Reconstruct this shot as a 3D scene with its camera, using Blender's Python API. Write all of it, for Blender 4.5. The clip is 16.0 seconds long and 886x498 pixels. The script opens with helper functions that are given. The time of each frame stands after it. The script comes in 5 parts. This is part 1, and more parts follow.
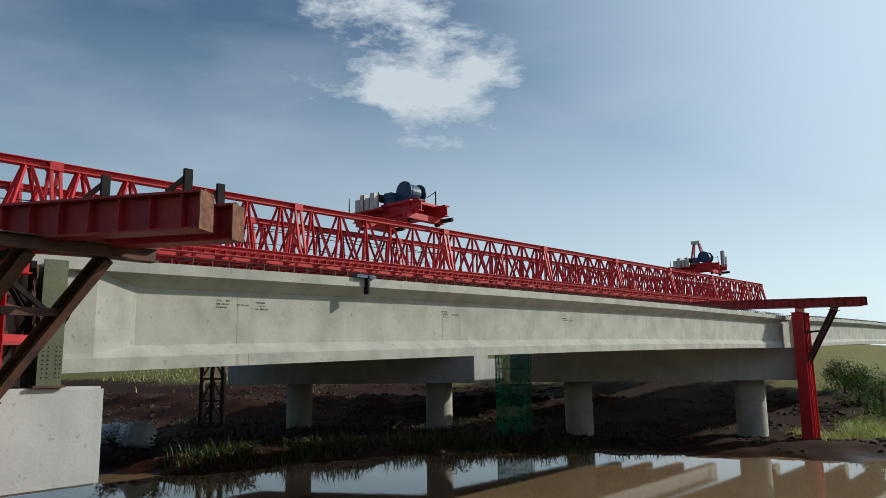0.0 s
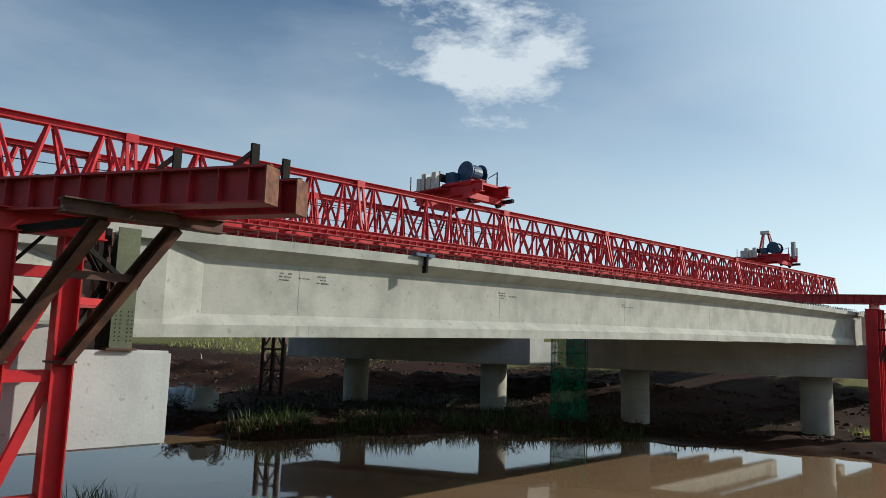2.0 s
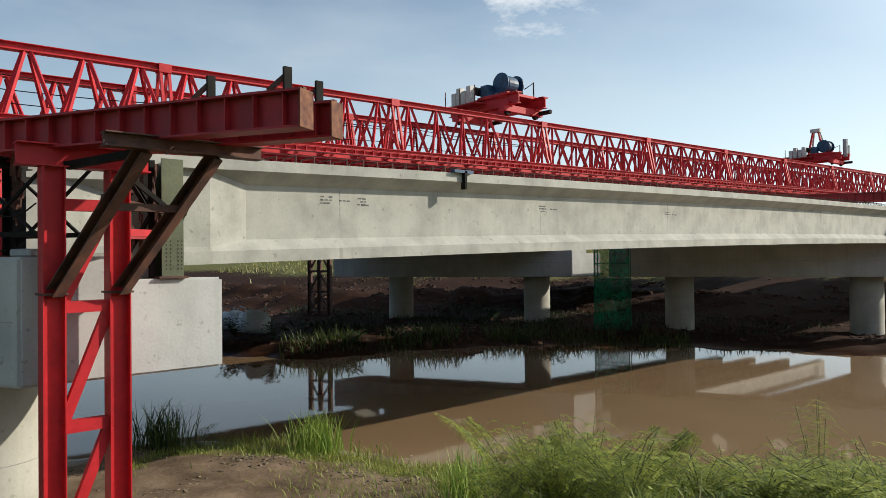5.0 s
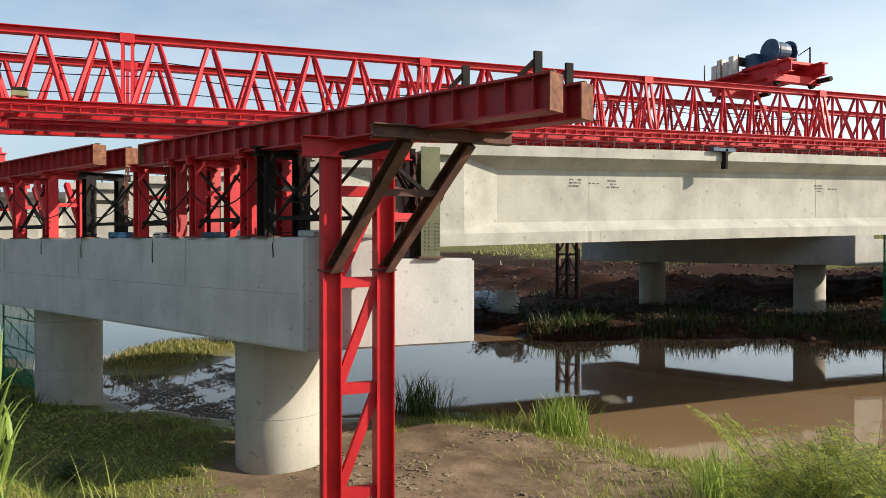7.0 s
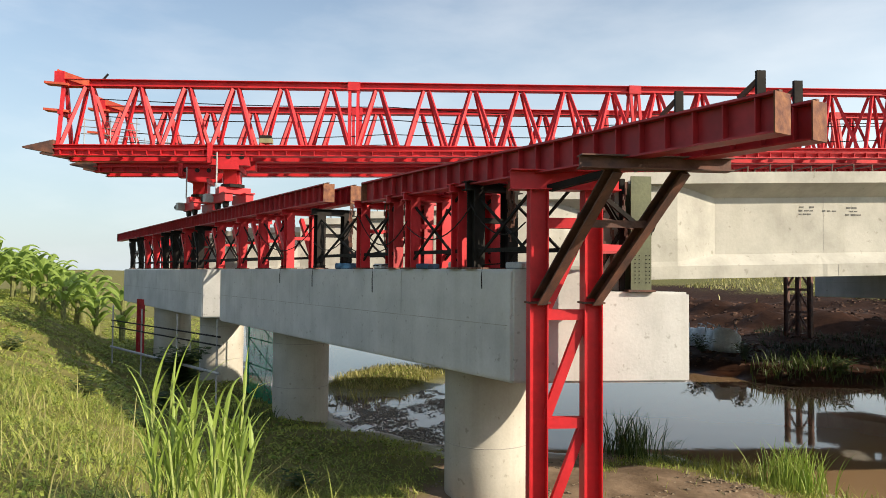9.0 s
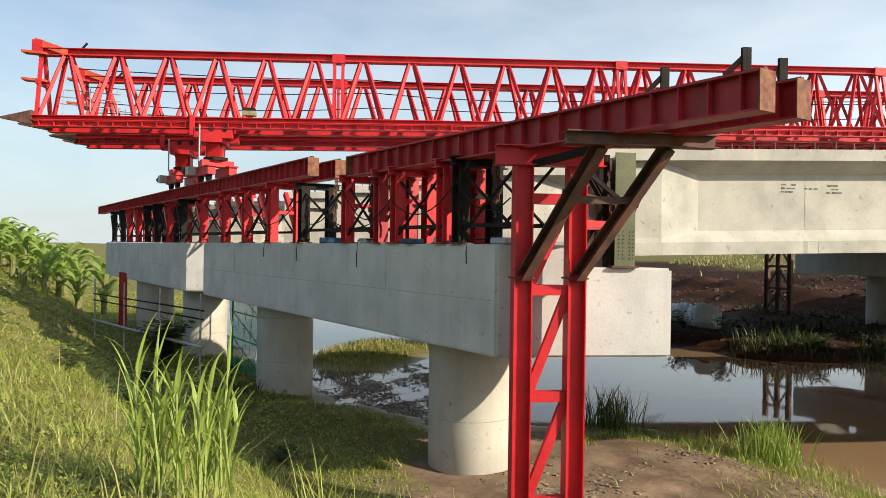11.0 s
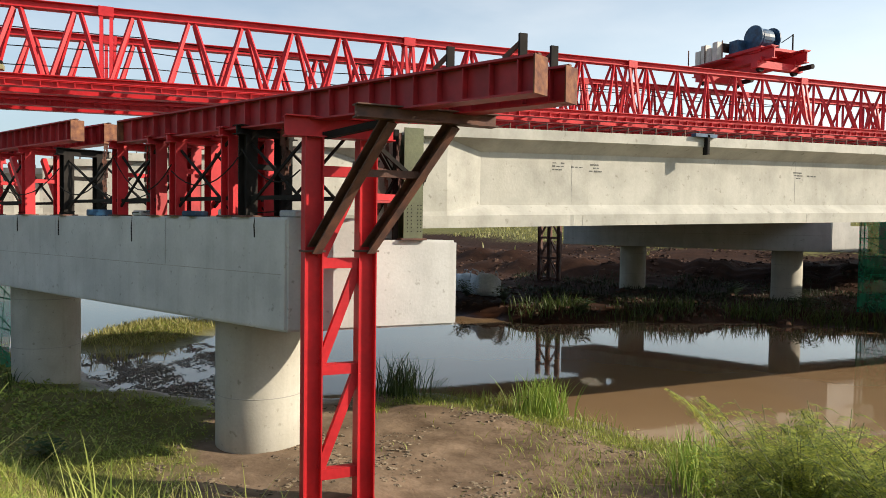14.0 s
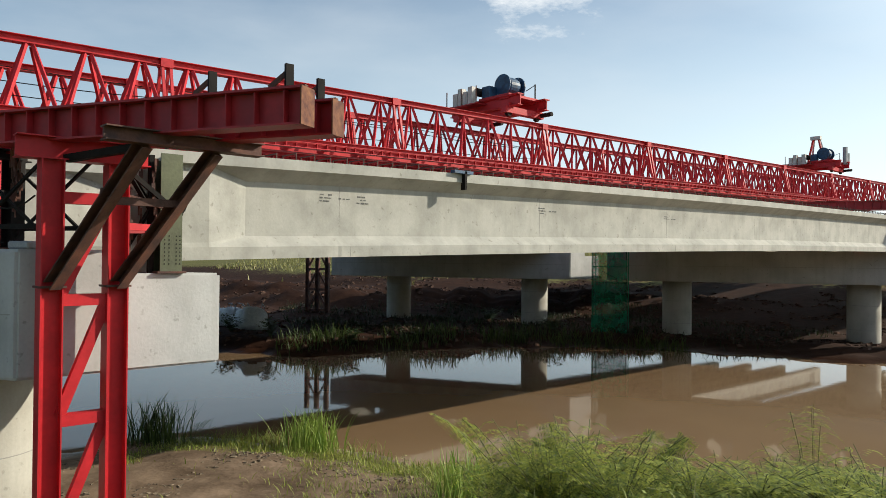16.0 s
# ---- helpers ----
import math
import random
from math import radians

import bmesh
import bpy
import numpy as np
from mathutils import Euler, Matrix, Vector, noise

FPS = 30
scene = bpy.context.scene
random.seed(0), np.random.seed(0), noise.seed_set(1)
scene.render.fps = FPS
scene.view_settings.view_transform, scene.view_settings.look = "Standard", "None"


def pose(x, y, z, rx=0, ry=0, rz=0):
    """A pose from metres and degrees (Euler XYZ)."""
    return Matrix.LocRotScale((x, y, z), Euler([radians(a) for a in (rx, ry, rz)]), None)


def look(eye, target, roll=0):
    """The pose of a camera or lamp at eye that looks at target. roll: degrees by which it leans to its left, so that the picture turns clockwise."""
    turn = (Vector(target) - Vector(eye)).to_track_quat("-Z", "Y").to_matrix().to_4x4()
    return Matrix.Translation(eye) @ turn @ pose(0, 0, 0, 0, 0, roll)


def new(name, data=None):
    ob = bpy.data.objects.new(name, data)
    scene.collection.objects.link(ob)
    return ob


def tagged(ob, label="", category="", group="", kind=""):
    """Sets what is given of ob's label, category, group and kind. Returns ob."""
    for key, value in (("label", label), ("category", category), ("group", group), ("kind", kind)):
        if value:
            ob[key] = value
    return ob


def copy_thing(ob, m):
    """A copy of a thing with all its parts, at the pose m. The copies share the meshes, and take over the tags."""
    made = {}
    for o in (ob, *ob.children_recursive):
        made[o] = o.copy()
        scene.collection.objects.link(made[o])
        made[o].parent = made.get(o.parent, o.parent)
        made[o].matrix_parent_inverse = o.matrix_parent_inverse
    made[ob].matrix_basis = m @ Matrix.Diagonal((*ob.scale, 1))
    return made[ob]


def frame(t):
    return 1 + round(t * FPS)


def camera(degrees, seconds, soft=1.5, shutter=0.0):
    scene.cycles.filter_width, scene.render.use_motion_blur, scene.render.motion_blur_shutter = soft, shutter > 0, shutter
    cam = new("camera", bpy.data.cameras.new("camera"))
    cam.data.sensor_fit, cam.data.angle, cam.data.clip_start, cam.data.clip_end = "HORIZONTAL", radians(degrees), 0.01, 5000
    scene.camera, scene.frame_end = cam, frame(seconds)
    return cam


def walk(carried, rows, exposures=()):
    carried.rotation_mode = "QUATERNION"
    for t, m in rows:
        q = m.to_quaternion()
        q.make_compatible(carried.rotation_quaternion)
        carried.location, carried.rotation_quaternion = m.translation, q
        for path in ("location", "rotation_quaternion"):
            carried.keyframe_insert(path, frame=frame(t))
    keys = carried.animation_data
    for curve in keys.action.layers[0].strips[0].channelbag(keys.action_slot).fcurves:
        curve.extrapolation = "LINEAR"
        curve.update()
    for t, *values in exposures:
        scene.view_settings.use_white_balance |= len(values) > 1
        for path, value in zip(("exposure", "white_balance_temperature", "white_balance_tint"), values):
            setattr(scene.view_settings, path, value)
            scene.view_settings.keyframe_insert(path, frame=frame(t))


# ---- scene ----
# World: y runs along the bridge towards the far bent, x across it, water at z = 0.
cam = camera(63.95, 16.0, soft=0.55)
EYE = 4.3
ROWS = [
    (0.0, 0.0, 0.0, EYE, 99.05, 0.86, 40.54),
    (0.5, 0.0, 0.0, EYE, 99.66, 1.22, 43.96),
    (1.0, 0.0, 0.0, EYE, 97.28, 0.46, 45.98),
    (1.5, 0.0, 0.0, EYE, 97.27, -0.21, 47.88),
    (2.0, 0.0, 0.0, EYE, 97.43, -1.79, 44.99),
    (2.5, 0.0, 0.0, EYE, 97.54, -2.35, 43.47),
    (3.0, 0.0, 0.0, EYE, 96.64, -2.75, 40.22),
    (3.2, 0.0, 0.0, EYE, 96.69, -2.75, 39.80),
    (5.3, 0.0, 0.0, EYE, 89.54, 0.91, 51.63),
    (5.5, 0.0, 0.0, EYE, 89.34, 0.77, 54.28),
    (6, 0.0, 0.0, EYE, 89.12, 0.81, 59.83),
    (6.5, 0.0, 0.0, EYE, 89.39, 0.05, 62.52),
    (7, 0.0, 0.0, EYE, 89.41, -0.04, 68.22),
    (7.5, 0.0, 0.0, EYE, 90.03, -1.13, 72.85),
    (8, 0.0, 0.0, EYE, 89.88, -0.76, 75.98),
    (8.5, 0.0, 0.0, EYE, 91.54, -0.10, 80.66),
    (9, 0.0, 0.0, EYE, 91.91, -0.48, 84.81),
    (9.2, 0.0, 0.0, EYE, 91.87, -0.63, 85.37),
    (11.3, 0.0, 0.0, EYE, 89.37, -0.88, 83.04),
    (11.5, 0.0, 0.0, EYE, 89.44, -0.87, 82.21),
    (12, 0.0, 0.0, EYE, 88.58, -0.86, 80.65),
    (12.5, 0.0, 0.0, EYE, 87.31, -1.19, 78.24),
    (13, 0.0, 0.0, EYE, 86.42, -1.52, 74.50),
    (13.5, 0.0, 0.0, EYE, 86.88, -1.23, 70.92),
    (14, 0.0, 0.0, EYE, 87.96, -0.78, 66.81),
    (14.5, 0.0, 0.0, EYE, 89.99, -0.41, 63.12),
    (15, 0.0, 0.0, EYE, 90.62, -0.31, 57.87),
    (15.5, 0.0, 0.0, EYE, 91.38, -0.61, 53.31),
    (16, 0.0, 0.0, EYE, 90.69, -0.49, 48.25),
]

walk(cam, [(t, pose(x, y, z, rx, ry, rz)) for t, x, y, z, rx, ry, rz in ROWS], exposures=[(0.0, -0.27, 5850, 5), (1.5, -0.08, 5850, 5), (3.2, -0.2, 5850, 5), (5.5, 0.3, 6250, 9), (7.0, 0.62, 6500, 11), (9.2, 0.76, 6800, 12), (11.5, 0.76, 6800, 12), (13.0, 0.72, 6780, 12), (14.5, 0.56, 6520, 10), (16.0, 0.26, 6250, 8)])

# ---- world, sun ----
SUN_AZ, SUN_EL = 57.0, 27.0
sun_dir = Vector((math.cos(radians(SUN_AZ)) * math.cos(radians(SUN_EL)), math.sin(radians(SUN_AZ)) * math.cos(radians(SUN_EL)), math.sin(radians(SUN_EL))))
sun = new("sun", bpy.data.lights.new("sun", "SUN"))
sun.data.energy, sun.data.angle, sun.data.color = 4.4, radians(0.6), (1.0, 0.885, 0.71)
sun.matrix_world = look(sun_dir * 100, (0, 0, 0))


def make_world():
    world = bpy.data.worlds.new("sky")
    world.use_nodes = True
    scene.world = world
    nt = world.node_tree
    nt.nodes.clear()
    out, bg = nt.nodes.new("ShaderNodeOutputWorld"), nt.nodes.new("ShaderNodeBackground")
    sky = nt.nodes.new("ShaderNodeTexSky")
    sky.sky_type, sky.sun_disc = "NISHITA", False
    sky.sun_elevation, sky.sun_rotation = radians(SUN_EL), radians(90 - SUN_AZ)
    sky.air_density, sky.dust_density, sky.ozone_density = 1.1, 0.4, 1.2
    tc = nt.nodes.new("ShaderNodeTexCoord")
    # thin streaky cloud over the whole sky
    mp = nt.nodes.new("ShaderNodeMapping")
    mp.inputs["Scale"].default_value = (1.5, 1.5, 5.0)
    no = nt.nodes.new("ShaderNodeTexNoise")
    no.inputs["Scale"].default_value, no.inputs["Detail"].default_value, no.inputs["Roughness"].default_value = 2.2, 7.0, 0.55
    ramp = nt.nodes.new("ShaderNodeValToRGB")
    ramp.color_ramp.elements[0].position, ramp.color_ramp.elements[0].color = 0.42, (0.0, 0.0, 0.0, 1)
    ramp.color_ramp.elements[1].position, ramp.color_ramp.elements[1].color = 0.8, (0.26, 0.26, 0.26, 1)
    # one broken white cloud
    cl = Vector((-0.618, 0.678, 0.398)).normalized()
    sub = nt.nodes.new("ShaderNodeVectorMath")
    sub.operation = "SUBTRACT"
    sub.inputs[1].default_value = cl
    sc = nt.nodes.new("ShaderNodeVectorMath")
    sc.operation = "MULTIPLY"
    sc.inputs[1].default_value = (5.6, 5.6, 7.2)
    ln = nt.nodes.new("ShaderNodeVectorMath")
    ln.operation = "LENGTH"
    n2 = nt.nodes.new("ShaderNodeTexNoise")
    n2.inputs["Scale"].default_value, n2.inputs["Detail"].default_value, n2.inputs["Roughness"].default_value = 5.0, 10.0, 0.66
    ma = nt.nodes.new("ShaderNodeMath")
    ma.operation = "MULTIPLY_ADD"
    ma.inputs[1].default_value, ma.inputs[2].default_value = -0.34, 0.25
    ad = nt.nodes.new("ShaderNodeMath")
    ad.operation = "ADD"
    r2 = nt.nodes.new("ShaderNodeValToRGB")
    r2.color_ramp.elements[0].position, r2.color_ramp.elements[1].position = 0.5, 0.66
    mx = nt.nodes.new("ShaderNodeMath")
    mx.operation = "MAXIMUM"
    mix = nt.nodes.new("ShaderNodeMix")
    mix.data_type = "RGBA"
    mix.inputs["B"].default_value = (8.0, 8.2, 8.3, 1)
    L = nt.links.new
    L(tc.outputs["Generated"], mp.inputs["Vector"])
    L(mp.outputs[0], no.inputs["Vector"])
    L(no.outputs["Fac"], ramp.inputs[0])
    L(tc.outputs["Generated"], sub.inputs[0])
    L(sub.outputs[0], sc.inputs[0])
    L(sc.outputs[0], ln.inputs[0])
    L(ln.outputs["Value"], ma.inputs[0])
    mp2 = nt.nodes.new("ShaderNodeMapping")
    mp2.inputs["Rotation"].default_value, mp2.inputs["Scale"].default_value = (0.0, 0.25, 0.0), (1.5, 1.5, 3.6)
    L(tc.outputs["Generated"], mp2.inputs["Vector"])
    L(mp2.outputs[0], n2.inputs["Vector"])
    L(ma.outputs[0], ad.inputs[0])
    L(n2.outputs["Fac"], ad.inputs[1])
    L(ad.outputs[0], r2.inputs[0])
    L(ramp.outputs[0], mx.inputs[0])
    L(r2.outputs[0], mx.inputs[1])
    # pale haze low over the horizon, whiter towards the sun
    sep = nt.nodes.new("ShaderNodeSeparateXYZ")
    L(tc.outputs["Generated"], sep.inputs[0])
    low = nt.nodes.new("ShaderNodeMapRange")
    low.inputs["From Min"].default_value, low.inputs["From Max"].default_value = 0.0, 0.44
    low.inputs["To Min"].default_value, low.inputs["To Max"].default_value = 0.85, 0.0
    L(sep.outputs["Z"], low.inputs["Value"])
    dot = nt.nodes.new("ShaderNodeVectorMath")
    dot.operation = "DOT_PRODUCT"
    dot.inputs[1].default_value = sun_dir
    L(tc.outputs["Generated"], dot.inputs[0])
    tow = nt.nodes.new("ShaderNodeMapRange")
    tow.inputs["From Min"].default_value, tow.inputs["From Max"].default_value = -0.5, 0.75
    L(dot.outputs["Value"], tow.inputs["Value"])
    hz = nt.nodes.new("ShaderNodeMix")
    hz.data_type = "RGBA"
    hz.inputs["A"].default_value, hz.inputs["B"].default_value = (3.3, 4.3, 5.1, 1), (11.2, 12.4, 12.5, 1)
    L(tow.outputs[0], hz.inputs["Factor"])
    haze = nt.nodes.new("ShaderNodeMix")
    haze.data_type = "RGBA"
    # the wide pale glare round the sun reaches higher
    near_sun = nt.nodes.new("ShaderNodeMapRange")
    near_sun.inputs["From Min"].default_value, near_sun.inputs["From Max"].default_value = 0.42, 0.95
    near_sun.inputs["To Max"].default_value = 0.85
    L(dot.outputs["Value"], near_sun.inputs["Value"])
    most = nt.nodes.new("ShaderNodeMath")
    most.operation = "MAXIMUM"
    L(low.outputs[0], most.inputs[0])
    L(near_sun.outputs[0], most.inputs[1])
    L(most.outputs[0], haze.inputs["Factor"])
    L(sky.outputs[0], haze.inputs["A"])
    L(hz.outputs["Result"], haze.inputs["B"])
    L(mx.outputs[0], mix.inputs["Factor"])
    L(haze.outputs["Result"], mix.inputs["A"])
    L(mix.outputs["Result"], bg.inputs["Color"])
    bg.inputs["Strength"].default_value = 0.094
    L(bg.outputs[0], out.inputs[0])


make_world()


# ---- materials ----
def material(name, base, dark, scale=3.0, rough=0.8, metal=0.0, bump=0.15, fine=40.0, detail=6.0, lo=0.35, hi=0.7, stretch=(1, 1, 1), spec=0.5, grain=0.35):
    m = bpy.data.materials.new(name)
    m.use_nodes = True
    nt = m.node_tree
    b = nt.nodes["Principled BSDF"]
    b.inputs["Roughness"].default_value, b.inputs["Metallic"].default_value = rough, metal
    b.inputs["Specular IOR Level"].default_value = spec
    mp, geo = nt.nodes.new("ShaderNodeMapping"), nt.nodes.new("ShaderNodeNewGeometry")
    mp.inputs["Scale"].default_value = stretch
    n1, n2 = nt.nodes.new("ShaderNodeTexNoise"), nt.nodes.new("ShaderNodeTexNoise")
    n1.inputs["Scale"].default_value, n1.inputs["Detail"].default_value = scale, detail
    n2.inputs["Scale"].default_value, n2.inputs["Detail"].default_value = fine, 4.0
    r1 = nt.nodes.new("ShaderNodeValToRGB")
    r1.color_ramp.elements[0].position, r1.color_ramp.elements[0].color = lo, (*dark, 1)
    r1.color_ramp.elements[1].position, r1.color_ramp.elements[1].color = hi, (*base, 1)
    mul = nt.nodes.new("ShaderNodeMix")
    mul.data_type, mul.blend_type = "RGBA", "MULTIPLY"
    mul.inputs["Factor"].default_value = grain
    r2 = nt.nodes.new("ShaderNodeValToRGB")
    r2.color_ramp.elements[0].position, r2.color_ramp.elements[0].color = 0.3, (0.55, 0.55, 0.55, 1)
    r2.color_ramp.elements[1].position = 0.65
    bp = nt.nodes.new("ShaderNodeBump")
    bp.inputs["Strength"].default_value, bp.inputs["Distance"].default_value = bump, 0.02
    L = nt.links.new
    L(geo.outputs["Position"], mp.inputs["Vector"])
    L(mp.outputs[0], n1.inputs["Vector"])
    L(geo.outputs["Position"], n2.inputs["Vector"])
    L(n1.outputs["Fac"], r1.inputs[0])
    L(n2.outputs["Fac"], r2.inputs[0])
    L(r1.outputs[0], mul.inputs["A"])
    L(r2.outputs[0], mul.inputs["B"])
    L(mul.outputs["Result"], b.inputs["Base Color"])
    L(n2.outputs["Fac"], bp.inputs["Height"])
    L(bp.outputs[0], b.inputs["Normal"])
    return m


def concrete(name, base, dark, blot=1.0):
    """Cast concrete: broad blotches, faint vertical streaks, pinholes and small patches."""
    m = material(name, base, dark, 1.1 * blot, 0.85, bump=0.12, fine=22, grain=0.14, lo=0.34, hi=0.62, detail=9.0)
    nt = m.node_tree
    b = nt.nodes["Principled BSDF"]
    L = nt.links.new
    geo, mp = nt.nodes.new("ShaderNodeNewGeometry"), nt.nodes.new("ShaderNodeMapping")
    mp.inputs["Scale"].default_value = (6, 6, 0.35)
    L(geo.outputs["Position"], mp.inputs["Vector"])
    st = nt.nodes.new("ShaderNodeTexNoise")
    st.inputs["Scale"].default_value, st.inputs["Detail"].default_value = 1.0, 5.0
    L(mp.outputs[0], st.inputs["Vector"])
    r1 = nt.nodes.new("ShaderNodeValToRGB")
    r1.color_ramp.elements[0].position, r1.color_ramp.elements[0].color = 0.36, (0.80, 0.79, 0.76, 1)
    r1.color_ramp.elements[1].position = 0.5
    L(st.outputs["Fac"], r1.inputs[0])
    pin = nt.nodes.new("ShaderNodeTexNoise")
    pin.inputs["Scale"].default_value, pin.inputs["Detail"].default_value = 9.0, 8.0
    L(geo.outputs["Position"], pin.inputs["Vector"])
    r2 = nt.nodes.new("ShaderNodeValToRGB")
    r2.color_ramp.elements[0].position, r2.color_ramp.elements[0].color = 0.27, (0.62, 0.61, 0.58, 1)
    r2.color_ramp.elements[1].position = 0.36
    L(pin.outputs["Fac"], r2.inputs[0])
    old = b.inputs["Base Color"].links[0].from_socket
    for ramp, fac in ((r1, 0.3), (r2, 0.8)):
        mx = nt.nodes.new("ShaderNodeMix")
        mx.data_type, mx.blend_type = "RGBA", "MULTIPLY"
        mx.inputs["Factor"].default_value = fac
        L(old, mx.inputs["A"])
        L(ramp.outputs[0], mx.inputs["B"])
        old = mx.outputs["Result"]
    L(old, b.inputs["Base Color"])
    return m


CAP = concrete("cap concrete", (0.52, 0.525, 0.515), (0.41, 0.415, 0.41))
GIRD = concrete("girder concrete", (0.455, 0.445, 0.40), (0.335, 0.33, 0.295), 1.6)
PIER = concrete("pier concrete", (0.50, 0.485, 0.43), (0.38, 0.36, 0.31), 0.8)
RED = material("red paint", (0.58, 0.024, 0.032), (0.43, 0.018, 0.024), 2.0, 0.5, fine=12, bump=0.05, spec=0.3)
RED_OLD = material("weathered red paint", (0.45, 0.02, 0.027), (0.29, 0.014, 0.019), 3.0, 0.55, fine=10, bump=0.08)
RUST = material("rusty steel", (0.16, 0.065, 0.04), (0.06, 0.03, 0.025), 4.0, 0.75, fine=30, bump=0.2)
EDGE_RUST = material("rust on bare plate", (0.26, 0.11, 0.05), (0.10, 0.035, 0.025), 9.0, 0.85, fine=40)
BLACK = material("dark steel", (0.026, 0.022, 0.02), (0.012, 0.011, 0.01), 3.0, 0.75, fine=20, spec=0.15)
OLIVE = material("olive paint", (0.12, 0.135, 0.07), (0.08, 0.09, 0.05), 3.0, 0.6, fine=20)
NET = material("green netting", (0.02, 0.28, 0.15), (0.01, 0.16, 0.09), 2.0, 0.8, fine=14)
BLUE = material("blue machine paint", (0.02, 0.09, 0.19), (0.01, 0.03, 0.07), 5.0, 0.5)
PIPE = material("galvanised pipe", (0.42, 0.43, 0.44), (0.3, 0.31, 0.32), 4.0, 0.5, metal=0.3)
WHITE = material("white paint", (0.7, 0.68, 0.62), (0.5, 0.48, 0.44), 5.0, 0.6)
BAG = material("woven white sack", (0.72, 0.78, 0.8), (0.55, 0.62, 0.66), 8.0, 0.7)
GRASSBOX = material("faded olive box", (0.3, 0.28, 0.14), (0.2, 0.19, 0.1), 5.0, 0.7)
INK = material("dark stencil ink", (0.15, 0.15, 0.14), (0.09, 0.09, 0.09), 20.0, 0.8)
# ---- helpers for meshes ----
C = Vector((-0.8818, -0.4716, 0.0))   # along the caps, away from the eye
N = Vector((-0.4716, 0.8818, 0.0))    # across the caps
UP = Vector((0, 0, 1))
P0 = Vector((-12.12, 1.9, 0.0))       # first pier, on the cap's centre line


def on_cap(s, off, z):
    return P0 + C * s + N * off + UP * z


def mesh_of(bm, name, mat, smooth=False):
    me = bpy.data.meshes.new(name)
    bm.to_mesh(me)
    bm.free()
    me.materials.append(mat)
    if smooth:
        for p in me.polygons:
            p.use_smooth = True
    return me


def part(name, bm, mat, parent, label="", smooth=False):
    me = bm if isinstance(bm, bpy.types.Mesh) else mesh_of(bm, name, mat, smooth)
    ob = new(name, me)
    ob.parent = parent
    if label:
        tagged(ob, label)
    return ob


def thing(name, label, category, at=(0, 0, 0), group="", kind=""):
    ob = new(name)
    ob.location = at
    ob.empty_display_size = 0.2
    return tagged(ob, label, category, group, kind)


def add_box(bm, lo, hi, bevel=0.0):
    r = bmesh.ops.create_cube(bm, size=1.0)
    lo, hi = Vector(lo), Vector(hi)
    for v in r["verts"]:
        v.co = Vector((lo[i] + (v.co[i] + 0.5) * (hi[i] - lo[i]) for i in range(3)))
    if bevel:
        es = list({e for v in r["verts"] for e in v.link_edges})
        bmesh.ops.bevel(bm, geom=es, offset=bevel, segments=1, affect="EDGES")


def add_prism(bm, loops):
    """Closed skin over a list of loops with equal counts, with end caps."""
    rings = [[bm.verts.new(p) for p in lp] for lp in loops]
    n = len(rings[0])
    for a, b in zip(rings, rings[1:]):
        for i in range(n):
            bm.faces.new((a[i], a[(i + 1) % n], b[(i + 1) % n], b[i]))
    bm.faces.new(rings[0][::-1])
    bm.faces.new(rings[-1])
    bmesh.ops.recalc_face_normals(bm, faces=bm.faces[:])


def tube(bm, pts, r, sides=8):
    """A round bar along points."""
    pts = [Vector(p) for p in pts]
    loops = []
    for i, p in enumerate(pts):
        d = (pts[min(i + 1, len(pts) - 1)] - pts[max(i - 1, 0)]).normalized()
        a = d.orthogonal().normalized()
        b = d.cross(a)
        loops.append([p + (a * math.cos(k * 2 * math.pi / sides) + b * math.sin(k * 2 * math.pi / sides)) * r for k in range(sides)])
    add_prism(bm, loops)


_cache = {}


def section(kind, w, h):
    t, f = max(0.012, w * 0.07), max(0.016, h * 0.06)
    a, b = w / 2, h / 2
    if kind == "I":
        return [(-a, -b), (a, -b), (a, -b + f), (t, -b + f), (t, b - f), (a, b - f), (a, b), (-a, b), (-a, b - f), (-t, b - f), (-t, -b + f), (-a, -b + f)]
    if kind == "C":
        return [(-a, -b), (a, -b), (a, -b + f), (-a + 2 * t, -b + f), (-a + 2 * t, b - f), (a, b - f), (a, b), (-a, b)]
    if kind == "O":
        return [(a * math.cos(k * math.pi / 4), b * math.sin(k * math.pi / 4)) for k in range(8)]
    return [(-a, -b), (a, -b), (a, b), (-a, b)]


def bar_mesh(kind, w, h, length, mat):
    key = (kind, round(w, 3), round(h, 3), round(length, 2), mat.name)
    if key not in _cache:
        bm = bmesh.new()
        s = section(kind, w, h)
        add_prism(bm, [[(x, 0, z) for x, z in s], [(x, length, z) for x, z in s]])
        _cache[key] = mesh_of(bm, "bar", mat, False)
    return _cache[key]


def bar(name, p, q, w, h, mat, parent, kind="box", up=UP, label=""):
    """A straight member from p to q: w across, h along up."""
    p, q = Vector(p), Vector(q)
    d = q - p
    y = d.normalized()
    x = y.cross(up)
    if x.length < 1e-4:
        x = y.cross(Vector((0, 1, 0)))
    x.normalize()
    z = x.cross(y)
    ob = part(name, bar_mesh(kind, w, h, d.length, mat), mat, parent, label)
    m = Matrix((x, y, z)).transposed().to_4x4()
    m.translation = p
    ob.matrix_basis = m
    if parent:
        ob.matrix_basis = Matrix.Translation(-parent.location) @ m
    return ob


